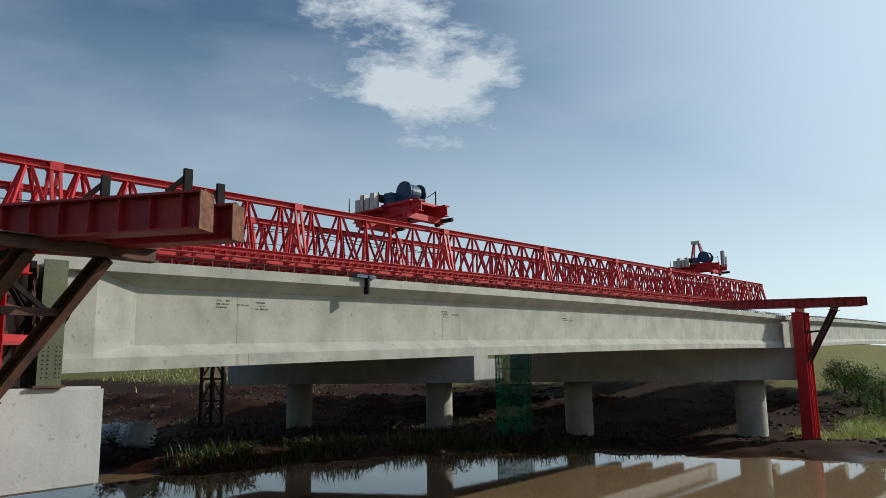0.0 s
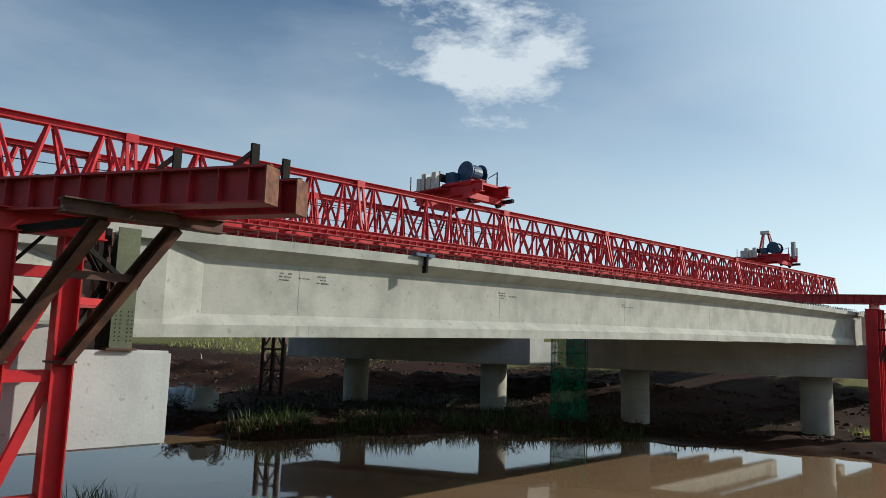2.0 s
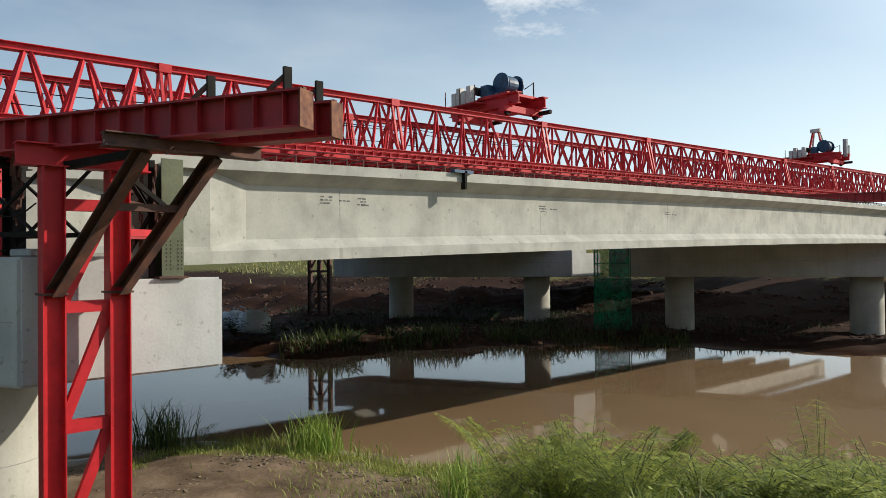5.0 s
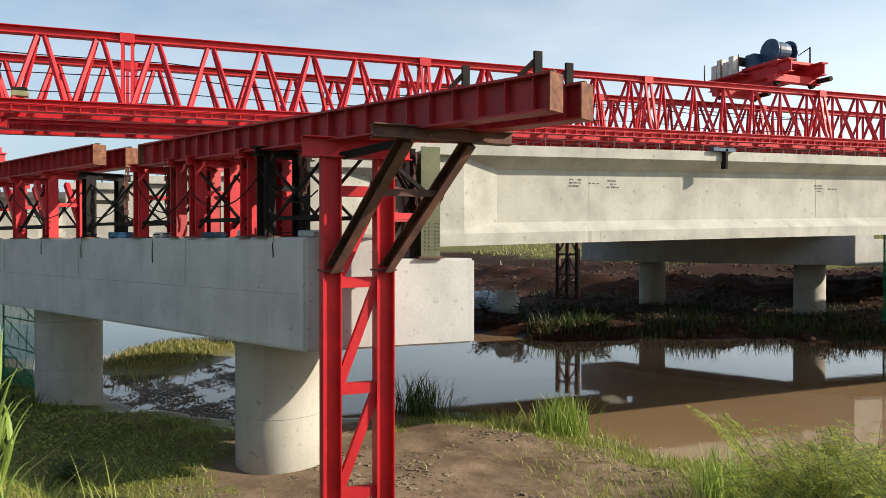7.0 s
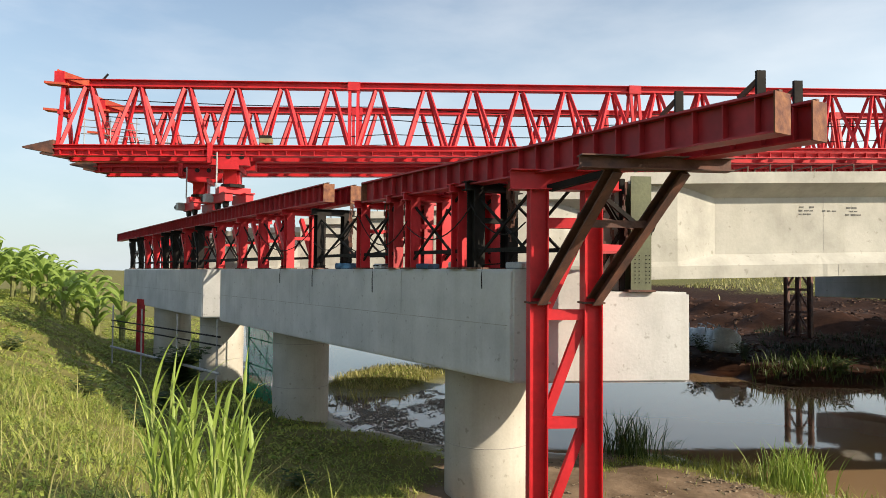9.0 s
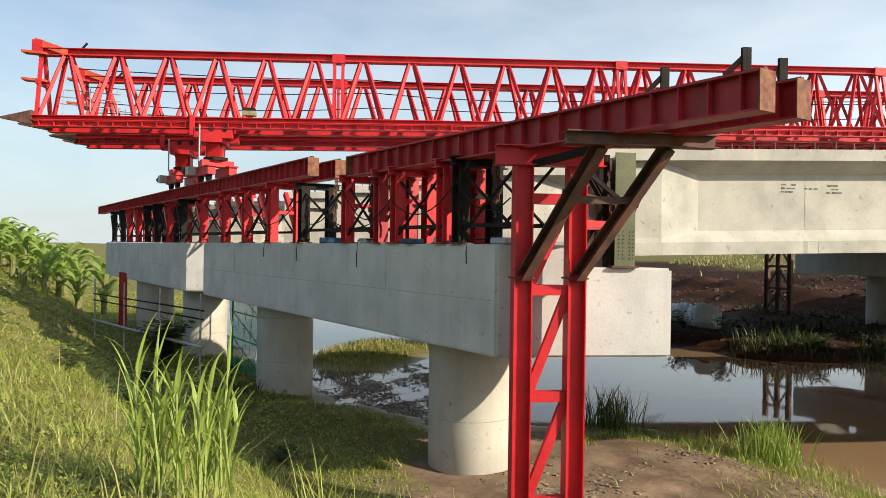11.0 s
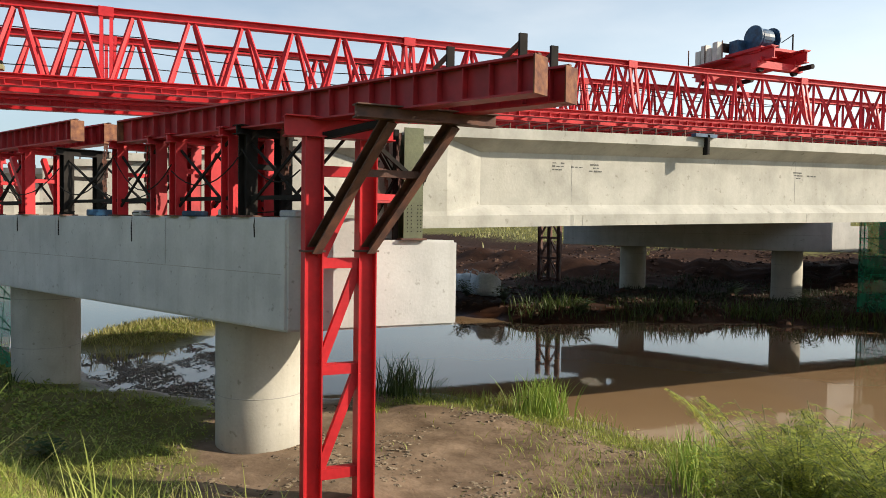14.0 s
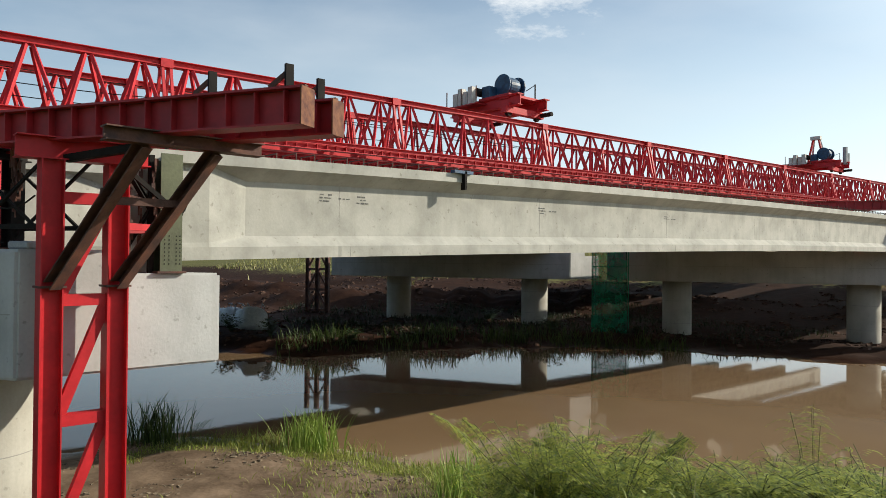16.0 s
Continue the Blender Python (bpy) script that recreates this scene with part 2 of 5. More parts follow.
# ---- ground and water ----
TOE = [(-120, -45), (-60, -23), (-45, -17), (-32, -11.2), (-24, -8.0), (-17, -4.4), (-12.4, -1.5), (-8.6, 0.5), (-6.9, 2.4), (-6.6, 4.2), (-6.3, 5.8), (-5.0, 7.6), (-1.5, 9.6), (6, 14.5), (25, 28), (120, 78)]
NEAR_SHORE = [(-120, -22), (-60, -12), (-38, -7), (-30, -5), (-24, -2.6), (-19.5, -0.2), (-17.5, 2.5), (-16.4, 5.2), (-16.6, 7.2), (-14.4, 8.6), (-12.6, 9.4), (-10.5, 11), (-6, 13.5), (2, 19), (25, 34), (120, 90)]
FAR_SHORE = [(-120, 14), (-60, 10), (-40, 11), (-31, 13.2), (-27, 15), (-25.5, 20), (-24, 25.5), (-20, 28.6), (-15, 31.4), (-9.5, 32.6), (-6, 34), (2, 38), (25, 52), (120, 110)]


def dist_line(px, py, line):
    """Signed distance from a polyline; positive on its left side."""
    best = np.full(px.shape, 1e9)
    sign = np.zeros(px.shape)
    for (ax, ay), (bx, by) in zip(line, line[1:]):
        dx, dy = bx - ax, by - ay
        t = np.clip(((px - ax) * dx + (py - ay) * dy) / (dx * dx + dy * dy), 0, 1)
        d = np.hypot(px - ax - t * dx, py - ay - t * dy)
        c = dx * (py - ay) - dy * (px - ax)
        m = d < best - 1e-9
        best = np.where(m, d, best)
        sign = np.where(m, np.sign(c), sign)
    return best * sign


def wob(x, y):
    return (np.sin(x * 1.3 + 0.7 * y) * 0.5 + np.sin(x * 0.45 - 1.1 * y + 1.7) * 0.6 + np.sin(2.9 * x + 2.1 * y) * 0.25 + np.sin(-3.7 * x + 5.3 * y + 0.4) * 0.16)


def height(x, y):
    x, y = np.asarray(x, float), np.asarray(y, float)
    w = wob(x, y)
    s = -dist_line(x, y, NEAR_SHORE) + 0.35 * w      # into the near bank
    u = -dist_line(x, y, TOE) + 0.25 * w             # up the near slope
    f = dist_line(x, y, FAR_SHORE) + 0.45 * w        # into the far bank
    # includes an unseen rise behind the eye, added to block low sky light
    near = np.clip(s * 0.13, -0.7, 0.40) + np.clip(u * 0.56, 0, 2.25) + np.clip((u - 7) * 0.02, 0, 1.2) + np.clip((u - 13) * 0.3, 0, 9.5) * np.clip((x - 0.4 * np.abs(y) - 2) * 0.12, 0, 1) + 0.03 * w * (s > 0) + 0.025 * wob(x * 2.3 + 1.0, y * 2.7) * (s > 0)
    bank = np.clip((-x - 19) * 0.3, 0, 1)
    far = np.clip(f * (0.10 + 0.25 * bank), -0.7, 0.35 + 0.2 * bank) + np.clip((f - 14) * 0.05, 0, 0.9) + np.clip((f - 30) * 0.17, 0, 4.6) * np.clip((-x - 14) * 0.12, 0.25, 1) + 0.07 * w * (f > 0) + (1.0 + 0.3 * w) * np.exp(-((f - 19) / 4.5) ** 2) * np.clip((-x - 22) * 0.2, 0, 1)
    # low islet behind the near bent
    isl = 0.42 - 0.45 * np.hypot(((x + 28.5) * 0.87 - (y - 0.6) * 0.5) / 5.5, ((x + 28.5) * 0.5 + (y - 0.6) * 0.87) / 2.6) + 0.08 * w
    return np.maximum(np.maximum(near, far), np.maximum(isl, -0.7))


def zones(x, y):
    """How grassy the soil is, 0 to 1."""
    x, y = np.asarray(x, float), np.asarray(y, float)
    w = wob(x * 0.8, y * 0.9)
    s = -dist_line(x, y, NEAR_SHORE)
    u = -dist_line(x, y, TOE)
    f = dist_line(x, y, FAR_SHORE)
    near = np.clip((u + 0.4 + 0.7 * w) * 0.6, 0, 1) * (s > 0)
    near = near * np.clip((np.hypot(x + 8.9, y - 2.7) - 1.5 + 0.5 * w) * 0.8, 0, 1)
    left = np.clip((1.0 - y - 0.25 * (x + 12) + 0.6 * w) * 0.9, 0, 1) * (s > 0.5) * (x < -7)
    strip = np.clip(1.1 - np.abs(s - 1.0) / 0.9 + 1.1 * wob(x * 1.6, y * 1.9) - 0.2, 0, 1) * (s > 0.15) * (x > -17.5) * (y > 4.5)
    patch = np.clip(w * 1.4 - 0.25, 0, 0.8) * (s > 0.8) * (y > 4.4)
    far = np.clip((f - 34 + 3 * w) * 0.15, 0, 1) + np.clip((x + 10.5 + w) * 0.5, 0, 1) * np.clip((f - 4 + 1.5 * w) * 0.4, 0, 1)
    isl = np.clip(1.4 - np.hypot((x + 28.5) / 6.5, (y - 0.6) / 4.0), 0, 1) * 2 * (f < -1) * (s < -0.5)
    return np.clip(np.maximum.reduce([near, left, strip, patch, far, isl]), 0, 1)


def make_ground():
    xs = np.concatenate([-np.geomspace(2500, 75, 22), np.arange(-72, -40, 1.0), np.arange(-40, 8, 0.3), np.geomspace(9, 2500, 24)])
    ys = np.concatenate([-np.geomspace(2500, 40, 18), np.arange(-38, -14, 1.0), np.arange(-14, 42, 0.3), np.geomspace(43, 2500, 34)])
    gx, gy = np.meshgrid(xs, ys)
    gz = height(gx, gy)
    nx, ny = len(xs), len(ys)
    verts = np.stack([gx, gy, gz], -1).reshape(-1, 3).tolist()
    faces = [(j * nx + i, j * nx + i + 1, (j + 1) * nx + i + 1, (j + 1) * nx + i) for j in range(ny - 1) for i in range(nx - 1)]
    me = bpy.data.meshes.new("ground")
    me.from_pydata(verts, [], faces)
    at = me.attributes.new("grassy", "FLOAT", "POINT")
    at.data.foreach_set("value", zones(gx, gy).reshape(-1).astype(np.float32))
    # far bank mask: the bridge's shade is put into the soil colour here
    fa = me.attributes.new("far_bank_shade", "FLOAT", "POINT")
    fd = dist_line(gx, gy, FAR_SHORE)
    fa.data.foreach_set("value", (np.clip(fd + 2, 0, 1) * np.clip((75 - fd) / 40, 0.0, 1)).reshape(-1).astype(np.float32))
    for p in me.polygons:
        p.use_smooth = True
    return me


def ground_material():
    m = material("river bank soil", (0.27, 0.195, 0.135), (0.12, 0.083, 0.055), 1.6, 0.9, bump=1.0, fine=9, lo=0.3, hi=0.7)
    nt = m.node_tree
    b = nt.nodes["Principled BSDF"]
    L = nt.links.new
    geo = nt.nodes.new("ShaderNodeNewGeometry")
    sep = nt.nodes.new("ShaderNodeSeparateXYZ")
    L(geo.outputs["Position"], sep.inputs[0])
    at = nt.nodes.new("ShaderNodeAttribute")
    at.attribute_name = "grassy"
    n = nt.nodes.new("ShaderNodeTexNoise")
    n.inputs["Scale"].default_value, n.inputs["Detail"].default_value = 2.5, 7
    L(geo.outputs["Position"], n.inputs["Vector"])
    ad = nt.nodes.new("ShaderNodeMath")
    ad.operation = "ADD"
    L(n.outputs["Fac"], ad.inputs[0])
    L(at.outputs["Fac"], ad.inputs[1])
    ramp = nt.nodes.new("ShaderNodeValToRGB")
    ramp.color_ramp.elements[0].position, ramp.color_ramp.elements[1].position = 0.72, 1.0
    L(ad.outputs[0], ramp.inputs[0])
    gcol = nt.nodes.new("ShaderNodeValToRGB")
    gcol.color_ramp.elements[0].color, gcol.color_ramp.elements[1].color = (0.06, 0.065, 0.02, 1), (0.22, 0.20, 0.075, 1)
    L(n.outputs["Fac"], gcol.inputs[0])
    mix = nt.nodes.new("ShaderNodeMix")
    mix.data_type = "RGBA"
    old = b.inputs["Base Color"].links[0].from_socket
    L(ramp.outputs[0], mix.inputs["Factor"])
    # reddish far soil, darkened further in its colour to stand for shade
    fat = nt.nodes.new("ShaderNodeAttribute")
    fat.attribute_name = "far_bank_shade"
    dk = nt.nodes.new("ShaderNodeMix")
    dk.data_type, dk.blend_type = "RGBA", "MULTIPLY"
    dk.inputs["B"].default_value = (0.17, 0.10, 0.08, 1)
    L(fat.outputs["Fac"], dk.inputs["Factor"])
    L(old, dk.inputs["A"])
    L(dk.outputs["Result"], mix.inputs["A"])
    L(gcol.outputs[0], mix.inputs["B"])
    L(mix.outputs["Result"], b.inputs["Base Color"])
    # wet mud just above the water is smoother
    wet = nt.nodes.new("ShaderNodeMapRange")
    wet.inputs["From Min"].default_value, wet.inputs["From Max"].default_value = 0.02, 0.3
    wet.inputs["To Min"].default_value, wet.inputs["To Max"].default_value = 0.3, 0.95
    L(sep.outputs["Z"], wet.inputs["Value"])
    L(wet.outputs[0], b.inputs["Roughness"])
    b.inputs["Specular IOR Level"].default_value = 0.12
    return m


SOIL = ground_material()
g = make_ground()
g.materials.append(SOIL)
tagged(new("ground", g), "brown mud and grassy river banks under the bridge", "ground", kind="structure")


def water_material():
    m = bpy.data.materials.new("muddy water")
    m.use_nodes = True
    nt = m.node_tree
    b = nt.nodes["Principled BSDF"]
    b.inputs["Base Color"].default_value = (0.235, 0.155, 0.088, 1)
    b.inputs["Roughness"].default_value, b.inputs["IOR"].default_value = 0.03, 1.33
    geo = nt.nodes.new("ShaderNodeNewGeometry")
    n = nt.nodes.new("ShaderNodeTexNoise")
    n.inputs["Scale"].default_value, n.inputs["Detail"].default_value = 3.0, 3.0
    big = nt.nodes.new("ShaderNodeTexNoise")
    big.inputs["Scale"].default_value = 0.35
    col = nt.nodes.new("ShaderNodeValToRGB")
    col.color_ramp.elements[0].color, col.color_ramp.elements[1].color = (0.2, 0.13, 0.075, 1), (0.265, 0.18, 0.105, 1)
    bp = nt.nodes.new("ShaderNodeBump")
    bp.inputs["Strength"].default_value, bp.inputs["Distance"].default_value = 0.035, 0.02
    L = nt.links.new
    L(geo.outputs["Position"], n.inputs["Vector"])
    L(geo.outputs["Position"], big.inputs["Vector"])
    L(big.outputs["Fac"], col.inputs[0])
    L(col.outputs[0], b.inputs["Base Color"])
    L(n.outputs["Fac"], bp.inputs["Height"])
    L(bp.outputs[0], b.inputs["Normal"])
    return m


bm = bmesh.new()
bmesh.ops.create_grid(bm, x_segments=2, y_segments=2, size=240)
WATER = water_material()
tagged(new("water", mesh_of(bm, "water", WATER)), "still brown muddy river water reflecting the bridge", "water", kind="structure")


# ---- bents: cap beams on round piers ----
def add_cap(name, s0, s1, dy, zt, label):
    """A pier cap between s0 and s1 with ends cut along the bridge: a tall near half and a lower seat for the girders."""
    bm = bmesh.new()
    loops = []
    for s in (s0, s1):
        base = P0 + C * s + Vector((0, dy, 0))
        prof = [(-1.26, zt - 1.6), (1.34, zt - 1.6), (1.34, zt - 0.31), (0.02, zt - 0.31), (0.02, zt), (-1.26, zt)]
        loops.append([base + Vector((0, b, z)) for b, z in prof])
    add_prism(bm, loops)
    bmesh.ops.bevel(bm, geom=[e for e in bm.edges if e.calc_length() > 0.5], offset=0.035, segments=2, affect="EDGES")
    root = thing(name, label, "crosshead", P0 + C * ((s0 + s1) / 2) + Vector((0, dy, zt - 1.6)), "bent caps")
    ob = part("cap_beam", bm, CAP, root)
    ob.location = -root.location
    # construction joints as shallow dark grooves
    for s in np.arange(s0 + 3.1, s1 - 1, 4.1):
        b = P0 + C * s + Vector((0, dy - 1.262, 0))
        bar("formwork_joint", b + UP * (zt - 0.78), b + UP * (zt - 0.02), 0.012, 0.006, JOINT, root, up=Vector((0, 1, 0)))
    b0, b1 = P0 + C * (s0 + 0.1) + Vector((0, dy - 1.262, zt - 0.8)), P0 + C * (s1 - 0.1) + Vector((0, dy - 1.262, zt - 0.8))
    bar("pour_joint", b0, b1, 0.006, 0.012, JOINT, root)
    return root


JOINT = material("dark joint line", (0.40, 0.39, 0.36), (0.31, 0.305, 0.28), 5.0, 0.9)


def add_pier(x, y, z0, z1, r=0.75):
    root = thing("pier", "round concrete pier standing on the muddy river bank", "pier", (x, y, z0), "bridge piers")
    bm = bmesh.new()
    n = 48
    add_prism(bm, [[(r * math.cos(2 * math.pi * k / n), r * math.sin(2 * math.pi * k / n), z) for k in range(n)] for z in (-1.0, 0.6, 1.6, z1 - z0)])
    shaft = part("shaft", bm, PIER, root)
    for z in (0.9, 2.1):
        if z < z1 - z0 - 0.3:
            bm = bmesh.new()
            add_prism(bm, [[((r + e) * math.cos(2 * math.pi * k / n), (r + e) * math.sin(2 * math.pi * k / n), z + dz) for k in range(n)] for dz, e in ((0, 0.001), (0.004, 0.004), (0.012, 0.004), (0.016, 0.001))])
            part("form_ring", bm, JOINT, root)
    me = shaft.data
    for p in me.polygons:
        p.use_smooth = len(p.vertices) == 4
    return root


SPAN = 36.7
add_cap("crosshead", -2.6, 11.65, 0, 4.36, "pale grey concrete pier cap on two round piers")
add_cap("crosshead", 13.7, 28.6, 0, 4.34, "grey concrete pier cap on two piers beside the bank")
add_cap("crosshead", -2.6, 11.75, SPAN, 4.76, "shaded concrete pier cap under the far girder ends")
add_cap("crosshead", 13.7, 28.4, SPAN, 4.76, "shaded concrete pier cap farther under the bridge")
for x, y, z in [(-12.8, 2.0, 0.4), (-20.5, -2.16, 0.2), (-27.0, -5.75, 0.2), (-32.9, -9.17, 0.6)]:
    add_pier(x, y, z, 2.78, 0.78)
for x, y, z in [(-12.41, 39.16, 0.0), (-20.2, 35.0, 0.0), (-27.1, 31.3, 0.3), (-34.6, 27.25, 0.6)]:
    add_pier(x, y, z, 3.17)


# ---- girders ----
GL, GRADE = 35.9, 0.0148     # girder length; the bridge climbs towards the far bent


def lift(y):
    """Height of a girder's underside above its near end."""
    return GRADE * y + 0.11 * (1 - (2 * y / GL - 1) ** 2)


def girder_mesh(length):
    """A precast I girder with solid end blocks, tapering to the web; x = 0 is its middle, its bottom at z = 0."""
    top, h = 0.42, 1.58

    def loop(y, k, cam_z, low):
        web = 0.11 + (0.30 - 0.11) * k
        fl = 0.31 + low
        pts = [(-fl, 0), (fl, 0), (fl, 0.19), (web, 0.36 - 0.10 * k), (web, h - 0.36 + 0.18 * k), (top, h - 0.17), (top, h), (-top, h), (-top, h - 0.17), (-web, h - 0.36 + 0.18 * k), (-web, 0.36 - 0.10 * k), (-fl, 0.19)]
        return [(x, y, z + cam_z) for x, z in pts]

    st = [(0, 1, 0), (1.28, 1, 0), (1.95, 0, 0), (3.55, 0, 0), (3.62, 0, 0.012)]
    st += [(y, 0, 0.012) for y in np.linspace(6, length - 6, 12)]
    st += [(length - 3.62, 0, 0.012), (length - 3.55, 0, 0), (length - 1.95, 0, 0), (length - 1.28, 1, 0), (length, 1, 0)]
    bm = bmesh.new()
    add_prism(bm, [loop(y, k, lift(y), low) for y, k, low in st])
    return mesh_of(bm, "girder", GIRD)


def add_girder(x, y0, z0, label):
    root = thing("bridge_girder", label, "girder", (x, y0, z0), "bridge girders")
    part("beam", g_mesh, GIRD, root)
    if x > -11:
        # cast joints between the girder's segments
        for k in (3.7, 9.0, 14.3, 19.6, 24.9, 30.2):
            cz = lift(k)
            bar("segment_joint", (x + 0.1105, y0 + k, z0 + cz + 0.37), (x + 0.1105, y0 + k, z0 + cz + 1.22), 0.008, 0.004, JOINT, root, up=Vector((1, 0, 0)))
            bar("flange_joint", (x + 0.3222, y0 + k + 0.1, z0 + cz + 0.01), (x + 0.3222, y0 + k + 0.1, z0 + cz + 0.18), 0.01, 0.004, JOINT, root, up=Vector((1, 0, 0)))
    # rebar loops standing out of the top
    tagged(part("rebar", loops_mesh, RUST, root), "rusty rebar loops along the top", kind="stuff")
    return root


def rebar_loops(length):
    bm = bmesh.new()
    rng = random.Random(4)
    y = 0.2
    while y < length - 0.2:
        z = 1.56 + lift(y)
        hh = 0.12 + rng.random() * 0.05
        for sx in (-0.22, 0.22):
            add_box(bm, (sx - 0.008, y - 0.008, z), (sx + 0.008, y + 0.008, z + hh))
        add_box(bm, (-0.22, y - 0.008, z + hh - 0.016), (0.22, y + 0.008, z + hh))
        y += 0.3 + rng.random() * 0.06
    return mesh_of(bm, "rebar", RUST)


g_mesh = girder_mesh(GL)
loops_mesh = rebar_loops(GL)
FIRST = [-10.5 - 2.5 * i for i in range(5)]
SECOND = [-25.3 - 2.5 * i for i in range(5)]
for x, label in [(x, "pale precast concrete bridge girder seated on the pier caps") for x in FIRST] + [(x, "precast concrete girder of the second carriageway") for x in SECOND]:
    y0 = 3.15 + C.y / C.x * (x + 10.5)
    add_girder(x, y0, 4.2, label)
    add_girder(x, y0 + SPAN, 4.2 + GRADE * SPAN, "pale precast concrete girder of the next span")


# bearing blocks under the girder ends
pad = bmesh.new()
add_box(pad, (-0.27, -0.22, -0.16), (0.27, 0.22, 0.0), 0.015)
pad = mesh_of(pad, "bearing_block", CAP)
for x in FIRST + SECOND:
    y0 = 3.15 + C.y / C.x * (x + 10.5)
    for base in (0.0, SPAN):
        ob = new("bearing_block", pad)
        ob.location = (x, y0 + base + 0.4, 4.2 + GRADE * base + 0.012)
        tagged(ob, "grey concrete bearing block between cap seat and girder", "bearing", "bearing blocks")


# unseen slabs added between girders to block light, away from the open near end
for x in FIRST[:4] + SECOND[:4]:
    for base in (0.0, SPAN):
        start = 4.6 if base == 0 else 0.3
        y0 = 3.15 + C.y / C.x * (x - 1.25 + 10.5) + base
        root = thing("deck_slab", "unseen grey slab added between two girders to block light", "deck slab", (x - 1.25, y0, 5.6 + GRADE * base), "deck slabs")
        bm = bmesh.new()
        add_prism(bm, [[(sx, y, z + lift(y)) for sx, z in ((-0.95, 0.06), (0.95, 0.06), (0.95, 0.2), (-0.95, 0.2))] for y in np.linspace(start, GL - 0.3, 12)])
        part("slab", bm, GIRD, root)


# ---- steel tower carrying the rail beams beside the cap ----
TOPS = {-1.0: 2.73, -0.28: 3.55}


def add_tower(off_y, z_base, label, lift=0.0, wide=0.25):
    root = thing("steel_tower", label, "tower", (-9.4, 2.5 + off_y, z_base), "steel towers")
    cols = [(-9.4, 2.13), (-9.4, 2.87)]
    X = Vector((1, 0, 0))
    for x, y in cols:
        bar("column", (x, y + off_y, z_base), (x, y + off_y, 5.42 + lift), wide, wide, RED, root, "I", up=Vector((0, 1, 0)))
        bar("base_plate", (x, y + off_y, z_base - 0.02), (x, y + off_y, z_base + 0.015), 0.36, 0.36, RED_OLD, root, up=X)
        bar("splice_plate", (x + 0.0, y + off_y, 3.9), (x, y + off_y, 3.925), 0.3, 0.3, RUST, root, up=X)
    y0, y1 = 2.25 + off_y, 2.75 + off_y
    zs = [0.88, 2.31, 3.75, 4.98]
    for z in zs:
        bar("strut", (-9.4, y0, z), (-9.4, y1, z), 0.14, 0.14, RED, root)
    for za, zb in ((0.3, 0.88), (0.95, 2.24), (2.38, 3.68), (3.82, 4.9)):
        if za > 0.5:
            bar("diagonal", (-9.4, y0, za), (-9.4, y1, zb), 0.1, 0.12, RED, root)
    bar("head_beam", (-9.4, 1.75 + off_y, 5.56 + lift), (-9.4, 3.25 + off_y, 5.56 + lift), wide, 0.27, RED, root, "I")
    # rusty outrigger braces and the cross beam that they carry
    a = Vector((-8.0, 2.3 + off_y, 5.6 + lift))
    b = Vector((-8.05, 4.15 + off_y, 5.6 + lift))
    bar("outrigger_beam", a, b, 0.2, 0.16, RUST, root, "I")
    for y, off in ((2.13, -1.0), (2.87, -0.28)):
        bar("brace", (-9.28, y + off_y, 3.93), Vector((-8.03, TOPS[off] + off_y, 5.52 + lift)), 0.15, 0.15, RUST, root, "C")
    m0 = Vector((-9.28, 2.13 + off_y, 3.93)).lerp(Vector((-8.03, TOPS[-1.0] + off_y, 5.52 + lift)), 0.62)
    m1 = Vector((-9.28, 2.87 + off_y, 3.93)).lerp(Vector((-8.03, TOPS[-0.28] + off_y, 5.52 + lift)), 0.62)
    bar("brace_tie", m0, m1, 0.07, 0.09, RUST, root)
    bar("side_tie", (-9.4, 3.0 + off_y, 4.66), (-9.75, 3.6 + off_y, 4.66), 0.07, 0.09, RED, root)
    bar("angle_brace", (-9.45, 3.0 + off_y, 5.4), (-9.5, 3.5 + off_y, 5.02), 0.05, 0.06, BLACK, root)
    bar("angle_brace", (-9.45, 2.7 + off_y, 5.1), (-9.5, 3.5 + off_y, 4.95), 0.06, 0.07, RUST, root)
    bar("knee_brace", on_cap(-2.6, -0.95, 5.45) + Vector((0, off_y, 0)), on_cap(-3.8, -0.95, 5.55) + Vector((0, off_y, 0)), 0.09, 0.09, BLACK, root)
    return root


add_tower(0.0, 0.42, "tall red steel two-column tower with rusty outrigger braces")
add_tower(SPAN - 1.0, 0.1, "red steel tower at the far bent, part in shade", 1.0, 0.5)


# ---- transverse rail beams ----
def add_rail_beam(s0, s1, off, zt, dy, name="rail_beam", depth=0.4):
    a, b = on_cap(s0, off, zt - depth / 2) + Vector((0, dy, 0)), on_cap(s1, off, zt - depth / 2) + Vector((0, dy, 0))
    root = thing(name, "dark red riveted steel rail beam laid across the supports", "steel beam", (a + b) / 2, "rail beams")
    bar("beam", a, b, 0.26, depth, RED_OLD, root, "I")
    n = int((s1 - s0) / 0.36)
    for k in range(n):
        for side in (-1, 1):
            p = on_cap(s0 + 0.2 + k * 0.36, off + side * 0.068, zt - depth + 0.03) + Vector((0, dy, 0))
            bar("stiffener", p, p + UP * (depth - 0.06), 0.09, 0.012, RED_OLD, root, up=C)
    for s in (s0, s1):
        p = on_cap(s - 0.013 if s == s0 else s + 0.013, off, zt - depth) + Vector((0, dy, 0))
        bar("end_plate", p, p + UP * depth, 0.26, 0.016, EDGE_RUST, root, up=C, label="rusty bare end plate with bolt holes")
    bar("crane_rail", a + UP * (depth / 2), b + UP * (depth / 2), 0.06, 0.06, RUST, root, "I")
    return root


